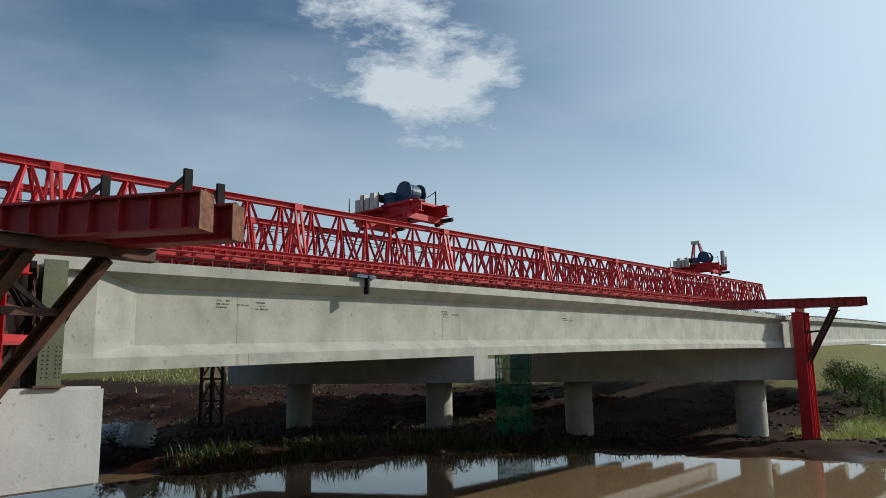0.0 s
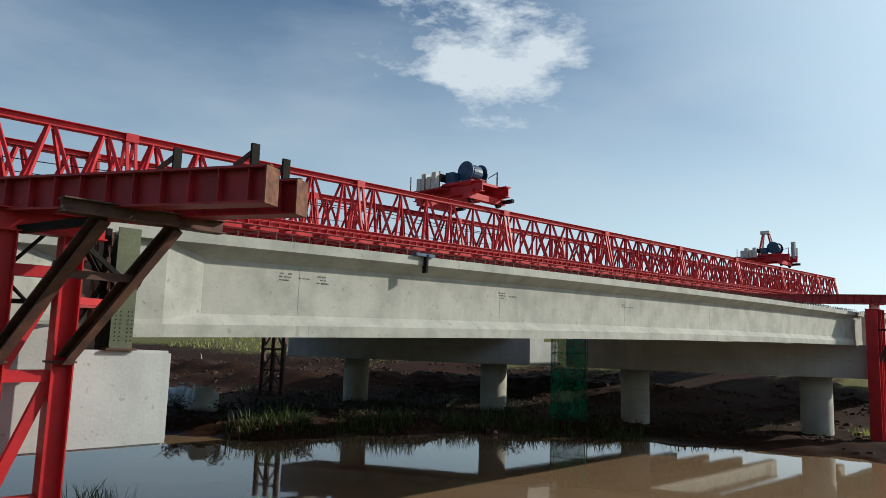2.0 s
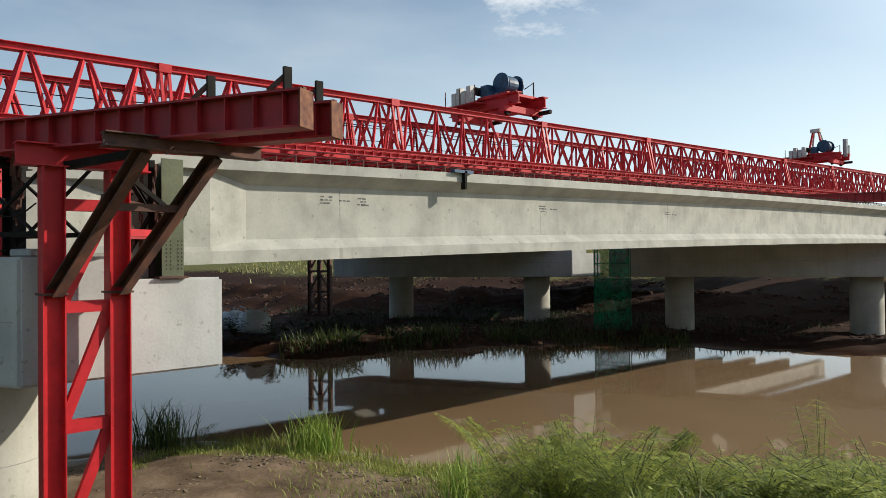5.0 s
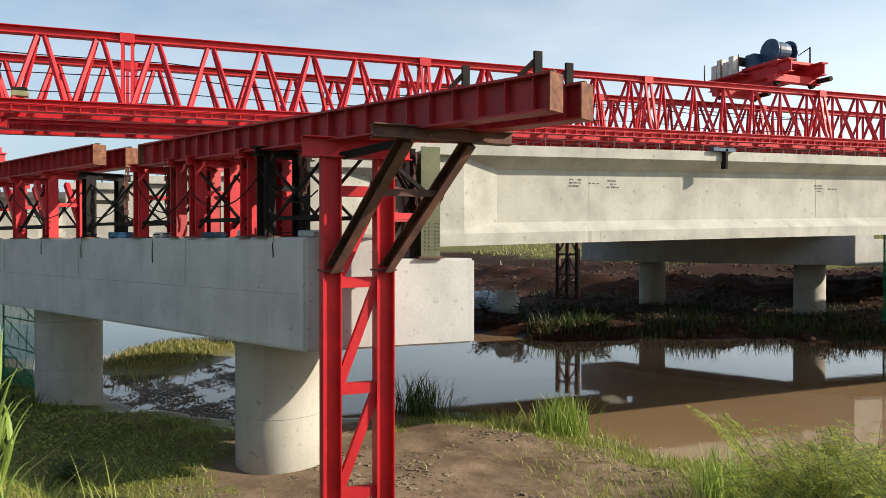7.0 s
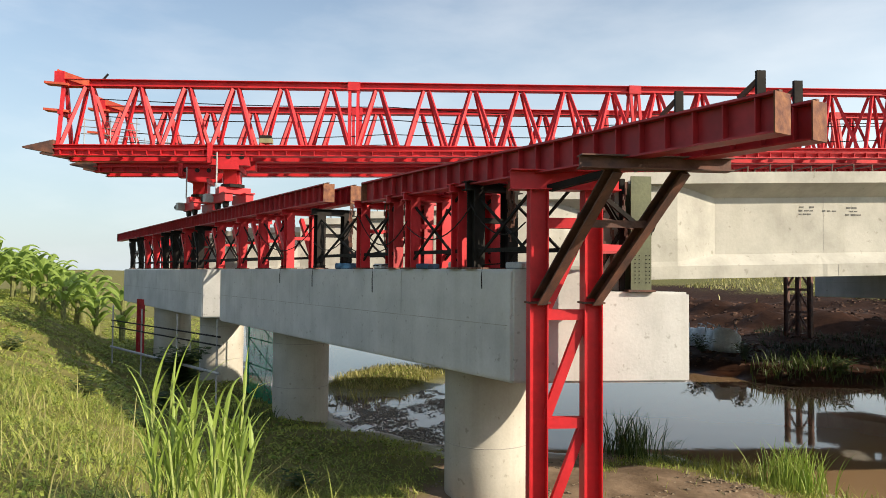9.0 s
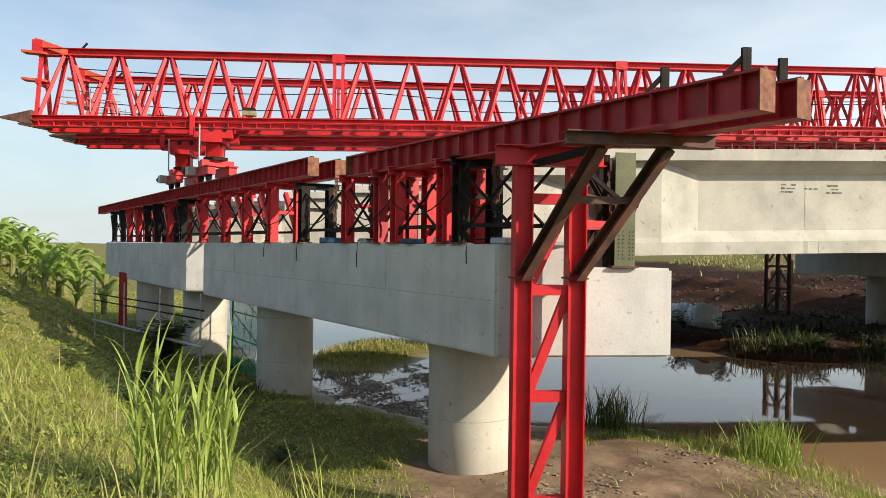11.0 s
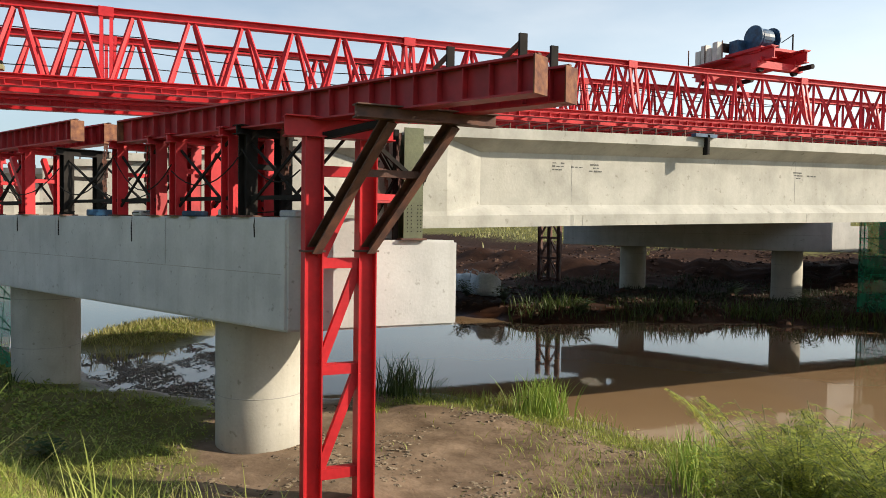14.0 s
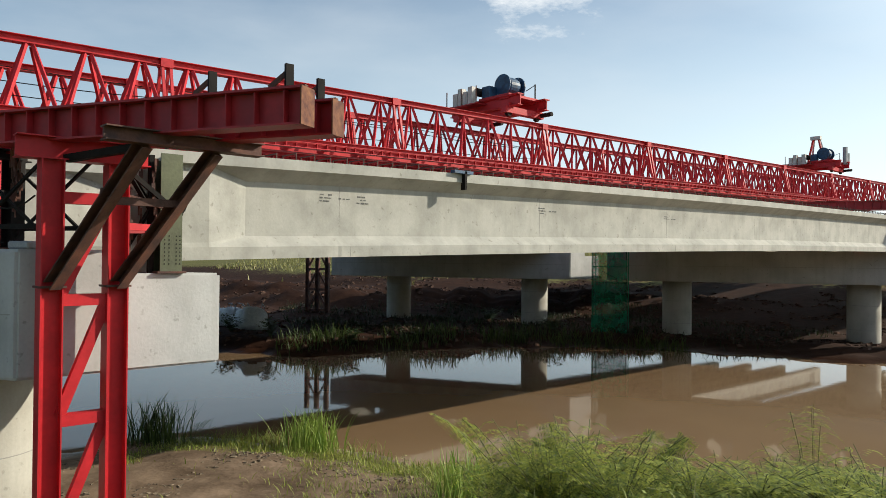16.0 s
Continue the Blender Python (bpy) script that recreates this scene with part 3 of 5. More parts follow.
for off in (-1.0, -0.35):
    add_rail_beam(-5.93, 2.65, off, 6.05, 0)
    add_rail_beam(4.5, 31.5, off, 6.22, 0)
    add_rail_beam(-5.6, 31.0, off, 7.1, SPAN - 1.0)

for off, s in ((-1.0, -5.72), (-0.35, -5.72), (-1.0, -4.75)):
    root = thing("stop_post", "dark steel stop post welded on the rail beam", "stop", on_cap(s, off, 6.1), "stop posts")
    bar("post", on_cap(s, off, 6.03), on_cap(s, off, 6.31), 0.04, 0.09, BLACK, root)
    bar("stay", on_cap(s, off, 6.24), on_cap(s + 0.24, off, 6.08), 0.03, 0.05, RUST, root)


# ---- support frames on the caps under the rail beams ----
def add_support(s, zc, zt, mat, label, dy=0.0, offs=(-1.0, -0.35)):
    root = thing("support_frame", label, "support", on_cap(s, -0.7, zc) + Vector((0, dy, 0)), "support frames")
    D = Vector((0, dy, 0))
    for off in offs:
        bar("post", on_cap(s, off, zc) + D, on_cap(s, off, zt - 0.14) + D, 0.2, 0.2, mat, root, "I", up=C)
        bar("foot_plate", on_cap(s, off, zc) + D, on_cap(s, off, zc + 0.02) + D, 0.3, 0.3, RUST, root, up=C)
    bar("cap_channel", on_cap(s, offs[0] - 0.2, zt - 0.07) + D, on_cap(s, offs[1] + 0.2, zt - 0.07) + D, 0.2, 0.14, mat, root, "I")
    if s > 6:
        for off in offs:
            bar("raker", on_cap(s + 0.05, off, zc + 0.25) + D, on_cap(s + 0.85, off, zt - 0.18) + D, 0.1, 0.12, mat, root, "C")
    bar("tie", on_cap(s, offs[0], zc + 0.75) + D, on_cap(s, offs[1], zc + 0.75) + D, 0.08, 0.08, mat, root)
    return root


def add_bay(s0, s1, zc, zt, dy=0.0):
    """Thin bracing between two support frames."""
    root = thing("bracing", "thin dark angle-iron cross bracing between supports", "bracing", on_cap((s0 + s1) / 2, -1.0, zc) + Vector((0, dy, 0)), "bracing bays")
    D = Vector((0, dy, 0))
    for off in (-1.0, -0.35):
        bar("diagonal", on_cap(s0, off, zc + 0.1) + D, on_cap(s1, off, zt - 0.2) + D, 0.034, 0.034, BLACK, root, "C")
        bar("diagonal", on_cap(s1, off - 0.03, zc + 0.1) + D, on_cap(s0, off - 0.03, zt - 0.2) + D, 0.034, 0.034, BLACK, root, "C")
        bar("rail", on_cap(s0, off, zc + 0.28) + D, on_cap(s1, off, zc + 0.28) + D, 0.06, 0.06, BLACK, root)
    return root


S1 = [(-0.98, BLACK), (-0.55, RED), (0.9, RED), (1.5, RED_OLD), (2.81, RED), (4.95, BLACK)]
for s, m in S1:
    add_support(s, 4.36, 5.7, m, "black steel support frame on the pier cap" if m is BLACK else "red steel support frame on the pier cap")
for (a, _), (b, _) in zip(S1, S1[1:]):
    if b - a > 1:
        add_bay(a, b, 4.36, 5.7)
add_bay(-2.4, -0.98, 4.36, 5.7)
S2 = [(6.8, RED), (8.7, RED), (10.4, RED), (12.6, RED), (15.0, BLACK), (16.8, RED), (18.6, BLACK), (20.3, BLACK), (22.0, RED), (23.8, RED), (25.4, BLACK), (27.5, BLACK)]
for s, m in S2:
    add_support(s, 4.36, 5.82, m, "black steel support frame on the pier cap" if m is BLACK else "red steel support frame on the pier cap")
for (a, _), (b, _) in zip(S2, S2[1:]):
    add_bay(a, b, 4.36, 5.82)
for s in (0.5, 5.5, 10.5, 16.5, 22.0, 27.0):
    add_support(s, 4.76, 6.7, RED_OLD, "dark red support frame at the far bent", SPAN - 1.0)

# olive column beside the girder end
root = thing("olive_column", "olive green steel column standing on the cap seat", "column", (-9.95, 3.72, 4.05))
bar("column", (-9.95, 3.72, 4.06), (-9.95, 3.72, 5.7), 0.3, 0.3, OLIVE, root, "I", up=Vector((1, 0, 0)))
bar("foot_plate", (-9.95, 3.72, 4.05), (-9.95, 3.72, 4.08), 0.4, 0.4, RUST, root, up=Vector((1, 0, 0)))
for k in range(8):
    for d in (-0.09, -0.03, 0.07, 0.12):
        bar("bolt_hole", (-9.80, 3.72 + d, 4.18 + 0.055 * k), (-9.795, 3.72 + d, 4.18 + 0.055 * k), 0.018, 0.018, BLACK, root, "O")


# ---- launching gantry: two long red trusses ----
def add_truss(x, y0, y1, zt, zb, slope, label):
    root = thing("gantry_truss", label, "truss", (x, y0, zb), "gantry trusses")
    Z = lambda y: slope * (y + 1.0)
    seg = 9.28
    ys = [y0] + list(np.arange(-0.85, y1 - 3, seg)) + [y1]
    for a, b in zip(ys, ys[1:]):
        bar("top_chord", (x, a, zt + Z(a) - 0.11), (x, b, zt + Z(b) - 0.11), 0.32, 0.22, RED, root, "I")
        for sx in (-0.55, 0.55):
            bar("bottom_chord", (x + sx, a, zb + Z(a) + 0.17), (x + sx, b, zb + Z(b) + 0.17), 0.3, 0.34, RED, root, "I")
        # outer chord: a ledge half-way up with short stiffeners under it
        bar("chord_ledge", (x + 0.66, a, zb + Z(a) + 0.2), (x + 0.66, b, zb + Z(b) + 0.2), 0.1, 0.024, RED, root)
        k = a + 0.2
        while k < b:
            p = Vector((x + 0.64, k, zb + Z(k) + 0.04))
            bar("stiffener", p, p + UP * 0.14, 0.1, 0.02, RED, root, up=Vector((0, 1, 0)))
            k += 0.42
        n = max(1, round((b - a) / 1.5))
        pw = (b - a) / n
        for i in range(n):
            ya, ym, yb = a + i * pw + 0.12, a + (i + 0.5) * pw, a + (i + 1) * pw - 0.12
            for sx in (-0.5, 0.5):
                bar("diagonal", (x + sx, ya, zb + 0.32 + Z(ya)), (x + sx * 0.18, ym - 0.09, zt - 0.24 + Z(ym)), 0.095, 0.1, RED, root)
                bar("diagonal", (x + sx * 0.18, ym + 0.09, zt - 0.24 + Z(ym)), (x + sx, yb, zb + 0.32 + Z(yb)), 0.095, 0.1, RED, root)
            bar("floor_tie", (x - 0.5, ya, zb + 0.16 + Z(ya)), (x + 0.5, ya, zb + 0.16 + Z(ya)), 0.08, 0.1, RED_OLD, root)
        for d in (-0.13, 0.13):
            for sx in (-0.5, 0.5):
                yy = b + d
                bar("splice_post", (x + sx, yy, zb + 0.3 + Z(yy)), (x + sx * 0.18, yy, zt - 0.2 + Z(yy)), 0.09, 0.09, RED, root)
        bar("splice_plate", (x, b - 0.2, zt + Z(b) - 0.13), (x, b + 0.2, zt + Z(b) - 0.13), 0.36, 0.275, RED, root)
    return root


TX, TX2 = -22.9, -26.2
add_truss(TX, -9.8, 78.5, 10.38, 7.9, 0.0195, "long red steel lattice truss of the bridge launching gantry")
add_truss(TX2, -9.9, 78.5, 10.32, 7.86, 0.0195, "second red lattice truss of the gantry, standing behind")


def add_bogie(x, s):
    p = on_cap(s, -0.67, 0)
    root = thing("gantry_bogie", "red steel bogie with motors carrying the gantry truss", "bogie", (p.x, p.y, 6.25), "gantry bogies")
    for off in (-1.0, -0.35):
        for d in (-0.42, 0.42):
            q = on_cap(s + d, off, 6.4)
            bar("wheel", q - N * 0.06, q + N * 0.06, 0.32, 0.32, BLACK, root, "O")
        bar("truck", on_cap(s - 0.72, off, 6.56), on_cap(s + 0.72, off, 6.56), 0.24, 0.24, RED, root)
        bar("truck_flange", on_cap(s - 0.78, off, 6.7), on_cap(s + 0.78, off, 6.7), 0.3, 0.04, RED, root)
    bar("bolster", on_cap(s, -1.15, 6.82), on_cap(s, -0.15, 6.82), 0.42, 0.2, RED, root)
    bar("turntable", (p.x, p.y, 6.92), (p.x, p.y, 7.02), 0.75, 0.75, BLACK, root, "O")
    bar("pedestal", (p.x, p.y, 7.02), (p.x, p.y, 7.42), 0.46, 0.5, RED, root)
    for d in (-0.3, 0.3):
        bar("gusset", (p.x + d, p.y, 7.02), (p.x + d * 1.6, p.y, 7.5), 0.4, 0.05, RED, root)
    bar("saddle", (p.x - 0.72, p.y, 7.5), (p.x + 0.72, p.y, 7.5), 0.62, 0.16, RED, root)
    for d in (-0.55, 0.55):
        bar("roller_box", (p.x + d, p.y - 0.62, 7.7), (p.x + d, p.y + 0.62, 7.7), 0.26, 0.3, RED, root)
        for e in (-0.4, 0.0, 0.4):
            bar("roller", (p.x + d - 0.15, p.y + e, 7.82), (p.x + d + 0.15, p.y + e, 7.82), 0.16, 0.16, BLACK, root, "O")
        bar("hook_hanger", (p.x + d + 0.2, p.y - 0.55, 7.6), (p.x + d + 0.2, p.y - 0.55, 8.2), 0.08, 0.14, RED, root)
    bar("gear_case", on_cap(s + 0.5, -1.22, 6.62), on_cap(s + 0.85, -1.22, 6.62), 0.3, 0.26, PIPE, root)
    bar("motor", on_cap(s + 0.85, -1.22, 6.64), on_cap(s + 1.35, -1.22, 6.64), 0.2, 0.2, BLACK, root, "O")
    bar("hydraulic_ram", (p.x + 0.9, p.y - 0.3, 6.8), (p.x + 0.9, p.y - 0.3, 7.9), 0.05, 0.05, PIPE, root, "O")
    return root


add_bogie(TX, 12.6)
add_bogie(TX2, 16.3)


def add_trolley(y, z, label, tall):
    xc = (TX + TX2) / 2
    root = thing("hoist_trolley", label, "hoist trolley", (xc, y, z), "hoist trolleys")
    for d in (-0.95, 0.95):
        bar("cross_beam", (TX + 0.7, y + d, z + 0.72), (TX2 - 0.7, y + d, z + 0.72), 0.3, 0.5, RED, root, "I")
        bar("cross_beam_flange", (TX + 0.72, y + d, z + 0.99), (TX2 - 0.72, y + d, z + 0.99), 0.4, 0.04, RED, root)
    for x in (TX, TX2):
        bar("end_carriage", (x, y - 1.35, z + 0.31), (x, y + 1.35, z + 0.31), 0.34, 0.3, RED, root)
        for d in (-1.0, 1.0):
            bar("wheel", (x - 0.08, y + d, z + 0.17), (x + 0.08, y + d, z + 0.17), 0.34, 0.34, BLACK, root, "O")
            bar("bracket", (x, y + d, z + 0.4), (x, y + d, z + 0.62), 0.42, 0.36, RED, root)
        bar("drive_motor", (x + 0.2, y + 1.15, z + 0.3), (x + 0.85, y + 1.15, z + 0.3), 0.22, 0.22, BLACK, root, "O")
    bar("winch_deck", (xc - 0.3, y, z + 1.06), (xc + 1.7, y, z + 1.06), 2.1, 0.12, RED, root)
    for d in (-0.95, 0.95):
        bar("deck_bracket", (xc + 1.0, y + d, z + 0.98), (xc + 1.7, y + d, z + 0.98), 0.2, 0.2, RED, root)
    bm = bmesh.new()
    n = 20
    add_prism(bm, [[(r * math.cos(2 * math.pi * k / n), w_, r * math.sin(2 * math.pi * k / n)) for k in range(n)] for w_, r in ((-0.5, 0.3), (-0.3, 0.42), (0.0, 0.44), (0.3, 0.42), (0.5, 0.3))])
    ob = part("winch_drum", bm, BLUE, root, "dark steel rope drum wound with cable")
    ob.location = (0.8, 0.0, 1.72)
    for d in (-0.55, 0.5):
        bm = bmesh.new()
        add_prism(bm, [[(0.53 * math.cos(2 * math.pi * k / 24), w_, 0.53 * math.sin(2 * math.pi * k / 24)) for k in range(24)] for w_ in (0.0, 0.06)])
        ob = part("drum_flange", bm, BLUE, root)
        ob.location = (0.8, d, 1.72)
    bar("gearbox", (xc - 0.1, y - 0.75, z + 1.4), (xc + 0.4, y - 0.75, z + 1.4), 0.55, 0.55, BLUE, root)
    bar("winch_motor", (xc - 0.3, y - 1.2, z + 1.45), (xc - 0.3, y - 0.6, z + 1.45), 0.42, 0.42, BLACK, root, "O")
    bar("brake", (xc + 0.75, y + 0.55, z + 1.4), (xc + 0.75, y + 0.95, z + 1.4), 0.3, 0.45, BLACK, root)
    for i in range(4):
        xx = TX2 + 0.1 + i * 0.36
        bar("cabinet", (xx, y - 1.35, z + 0.8), (xx, y - 1.35, z + 1.5 + 0.2 * (i % 2)), 0.3, 0.3, WHITE, root, label="pale electrical cabinet")
    bar("walkway", (TX2 - 0.3, y - 1.4, z + 0.77), (TX2 + 1.9, y - 1.4, z + 0.77), 0.7, 0.05, RED_OLD, root)
    for d in (-0.25, 0.8, 1.85):
        bar("rail_post", (TX2 + d, y - 1.72, z + 0.76), (TX2 + d, y - 1.72, z + 1.6), 0.04, 0.04, RUST, root)
    bar("mast", (xc + 1.6, y + 0.95, z + 1.0), (xc + 1.6, y + 0.95, z + 1.85), 0.05, 0.05, BLACK, root)
    bar("mast_arm", (xc + 1.6, y + 0.95, z + 1.82), (xc + 1.0, y + 0.95, z + 1.62), 0.03, 0.03, BLACK, root)
    if tall:
        for sx in (-0.5, 0.5):
            bar("gallows_leg", (xc + sx * 1.3, y, z + 1.1), (xc + sx * 0.4, y, z + 3.2), 0.14, 0.14, RED, root)
            bar("gallows_leg", (xc + sx * 1.3, y + 0.8, z + 1.1), (xc + sx * 0.4, y + 0.2, z + 3.2), 0.12, 0.12, WHITE, root)
        bar("gallows_head", (xc - 0.4, y, z + 3.2), (xc + 0.4, y, z + 3.2), 0.4, 0.3, WHITE, root)
        for d in (0.0, 0.5):
            bar("tank", (TX + 0.4, y + 0.9 + d, z + 0.8), (TX + 0.4, y + 0.9 + d, z + 2.3 - d), 0.4, 0.4, PIPE, root, "O")
    return root


# trailing cables along the gantry, fixed to the first truss
gantry = [o for o in bpy.data.objects if o.name == "gantry_truss"][0]
for k, (z0, z1, x_) in enumerate([(9.75, 9.8, -23.4), (9.3, 9.9, -23.9), (8.95, 9.5, -24.6), (8.7, 9.2, -25.2)]):
    for j in range(4):
        bm = bmesh.new()
        ya, yb = -9.0 + j * 9.28, -9.0 + (j + 1) * 9.28
        tube(bm, [Vector((x_, ya + (yb - ya) * t, z0 + (z1 - z0) * (j + t) / 4 - 0.9 * t * (1 - t) * (0.3 + 0.25 * ((k + j) % 3)))) - gantry.location for t in np.linspace(0, 1, 8)], 0.018, 4)
        part("cable", bm, BLACK, gantry, "thin dark trailing cable")


# end frame and guard at the front of each truss
ORANGE = material("faded orange-red paint", (0.62, 0.11, 0.05), (0.45, 0.06, 0.03), 4.0, 0.55, fine=14)
for gx, gz in ((TX, 10.21), (TX2, 10.15)):
    gt = [o for o in bpy.data.objects if o.name.startswith("gantry_truss") and abs(o.location.x - gx) < 0.1][0]
    y0 = -9.8
    bar("end_nose", (gx, y0 - 0.2, gz + 0.2), (gx, y0 + 0.75, gz - 0.12), 0.26, 0.2, ORANGE, gt, label="bent orange-red nose tube")
    bar("nose_block", (gx, y0 - 0.25, gz + 0.05), (gx, y0 + 0.05, gz + 0.05), 0.3, 0.36, RED, gt)
    for zz in (gz - 0.15, gz - 0.98):
        bar("end_plate", (gx + 0.1, y0 - 0.5, zz), (gx + 0.1, y0 + 0.2, zz - 0.05), 0.34, 0.07, ORANGE, gt, label="pale faded end plate")
    bar("end_strut", (gx - 0.4, y0 + 0.02, gz - 1.1), (gx + 0.4, y0 + 0.02, gz - 1.1), 0.09, 0.12, RED, gt)
    for sx in (-0.5, 0.5):
        bar("end_post", (gx + sx, y0 + 0.06, gz - 2.15), (gx + sx * 0.18, y0 + 0.02, gz - 0.12), 0.1, 0.1, RED, gt)
    bar("stay_hook", (gx, y0 + 1.1, gz - 0.02), (gx, y0 + 1.3, gz + 0.22), 0.05, 0.05, BLACK, gt)
    for sx in (-0.55, 0.55):
        bm = bmesh.new()
        add_prism(bm, [[(w_, -0.9, 0.16) for w_ in (-0.1,)] + [(0.1, -0.9, 0.16), (0.1, -0.9, 0.2), (-0.1, -0.9, 0.2)], [(-0.14, 0.0, -0.0), (0.14, 0.0, 0.0), (0.14, 0.0, 0.42), (-0.14, 0.0, 0.42)]])
        ob = part("chord_nose", bm, RUST, gt, "rusty tapered chord tip")
        ob.location = Vector((gx + sx, y0, 7.9 - 0.11 if gx == TX else 7.76)) - gt.location
    for k in range(3):
        bar("guard_rail", (gx - 0.3, y0 + 0.4, 8.6 + 0.22 * k), (gx - 0.3, y0 + 2.2, 8.5 + 0.22 * k), 0.03, 0.03, PIPE, gt, "O")
    for k in range(3):
        bar("guard_post", (gx - 0.3, y0 + 0.5 + 0.8 * k, 8.25), (gx - 0.3, y0 + 0.5 + 0.8 * k, 9.1), 0.03, 0.03, PIPE, gt, "O")

root = thing("cable_reel_box", "dark box with a pale base on the gantry chord", "box", (TX + 0.4, -3.55, 8.29))
bar("box", (TX + 0.4, -3.75, 8.36), (TX + 0.4, -3.35, 8.36), 0.3, 0.14, GRASSBOX, root)
bar("cover", (TX + 0.4, -3.72, 8.47), (TX + 0.4, -3.38, 8.47), 0.26, 0.12, BLACK, root)


add_trolley(25.5, 10.98, "red hoist trolley with a blue winch on the gantry", False)
add_trolley(65.5, 11.8, "far red hoist trolley with a winch and gallows", True)


# ---- plants ----
def leaf_material(name, a, b, glow=0.35):
    m = bpy.data.materials.new(name)
    m.use_nodes = True
    nt = m.node_tree
    bs, out = nt.nodes["Principled BSDF"], nt.nodes["Material Output"]
    geo = nt.nodes.new("ShaderNodeNewGeometry")
    ramp = nt.nodes.new("ShaderNodeValToRGB")
    ramp.color_ramp.elements[0].color, ramp.color_ramp.elements[1].color = (*a, 1), (*b, 1)
    tr, mix = nt.nodes.new("ShaderNodeBsdfTranslucent"), nt.nodes.new("ShaderNodeMixShader")
    mix.inputs[0].default_value = glow
    bs.inputs["Roughness"].default_value = 0.55
    L = nt.links.new
    L(geo.outputs["Random Per Island"], ramp.inputs[0])
    L(ramp.outputs[0], bs.inputs["Base Color"])
    L(ramp.outputs[0], tr.inputs["Color"])
    L(bs.outputs[0], mix.inputs[1])
    L(tr.outputs[0], mix.inputs[2])
    L(mix.outputs[0], out.inputs[0])
    return m


GRASS = leaf_material("grass blades", (0.15, 0.22, 0.03), (0.42, 0.43, 0.11))
GRASS_DRY = leaf_material("dry grass", (0.2, 0.21, 0.06), (0.42, 0.38, 0.15))
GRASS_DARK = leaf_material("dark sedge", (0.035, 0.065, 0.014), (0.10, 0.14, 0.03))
# grass copy with the bridge's shade darkened into its colour
GRASS_SHADE = leaf_material("shade-dark weeds", (0.012, 0.022, 0.007), (0.035, 0.045, 0.014))
COVER = leaf_material("weed leaves", (0.10, 0.17, 0.025), (0.36, 0.40, 0.08))
REED = leaf_material("reed leaves", (0.14, 0.25, 0.03), (0.34, 0.42, 0.09))
BUSH = leaf_material("feathery leaves", (0.07, 0.12, 0.012), (0.46, 0.48, 0.06), 0.4)
BANANA = leaf_material("banana leaves", (0.13, 0.24, 0.03), (0.33, 0.42, 0.10), 0.45)
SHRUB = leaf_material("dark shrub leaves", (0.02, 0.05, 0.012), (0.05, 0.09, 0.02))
TREE = leaf_material("tree leaves", (0.04, 0.09, 0.015), (0.10, 0.16, 0.03))
STEM = material("plant stem", (0.2, 0.22, 0.07), (0.10, 0.10, 0.035), 8.0, 0.8)
BARK = material("bark", (0.13, 0.10, 0.07), (0.07, 0.05, 0.035), 8.0, 0.9)


def blades(points, hmin, hmax, width, lean, rng, seg=3):
    """Many curved tapering blades, standing on the given points."""
    verts, faces = [], []
    for px, py, pz in points:
        h = hmin + (hmax - hmin) * rng.random() ** 1.3
        a = rng.random() * 2 * math.pi
        ln = lean * (0.3 + rng.random()) * h
        wa = a + math.pi / 2 + (rng.random() - 0.5)
        w = width * (0.6 + 0.8 * rng.random())
        dx, dy, wx, wy = math.cos(a) * ln, math.sin(a) * ln, math.cos(wa) * w / 2, math.sin(wa) * w / 2
        i0 = len(verts)
        for k in range(seg):
            t = k / seg
            ww = 1 - 0.75 * t * t
            cx, cy, cz = px + dx * t * t, py + dy * t * t, pz + h * (t - 0.18 * t * t)
            verts.append((cx - wx * ww, cy - wy * ww, cz))
            verts.append((cx + wx * ww, cy + wy * ww, cz))
        verts.append((px + dx, py + dy, pz + h * 0.82))
        for k in range(seg - 1):
            j = i0 + 2 * k
            faces.append((j, j + 1, j + 3, j + 2))
        j = i0 + 2 * (seg - 1)
        faces.append((j, j + 1, j + 2))
    return verts, faces


def leaf_cover(points, lo, hi, seed):
    """Small tilted oval leaves at uneven heights, several to a point."""
    r = random.Random(seed)
    verts, faces = [], []
    for px, py, pz in points:
        top = 0.03 + 0.09 * r.random()
        for _ in range(2):
            a, e, n = r.random() * 2 * math.pi, (r.random() - 0.35) * 0.9, lo + (hi - lo) * r.random()
            d = (math.cos(a) * math.cos(e) * n, math.sin(a) * math.cos(e) * n, math.sin(e) * n)
            w = (-math.sin(a) * n * 0.36, math.cos(a) * n * 0.36, (r.random() - 0.5) * n * 0.4)
            x, y, z = px + (r.random() - 0.5) * 0.05, py + (r.random() - 0.5) * 0.05, pz + top * (0.5 + 0.6 * r.random())
            i0 = len(verts)
            verts += [(x, y, z), (x + d[0] * 0.5 + w[0], y + d[1] * 0.5 + w[1], z + d[2] * 0.5 + w[2]), (x + d[0], y + d[1], z + d[2]), (x + d[0] * 0.5 - w[0], y + d[1] * 0.5 - w[1], z + d[2] * 0.5 - w[2])]
            faces.append((i0, i0 + 1, i0 + 2, i0 + 3))
    return verts, faces


def stuff_mesh(name, verts, faces, mat, label, category):
    me = bpy.data.meshes.new(name)
    me.from_pydata(verts, [], faces)
    me.materials.append(mat)
    return tagged(new(name, me), label, category, kind="stuff")


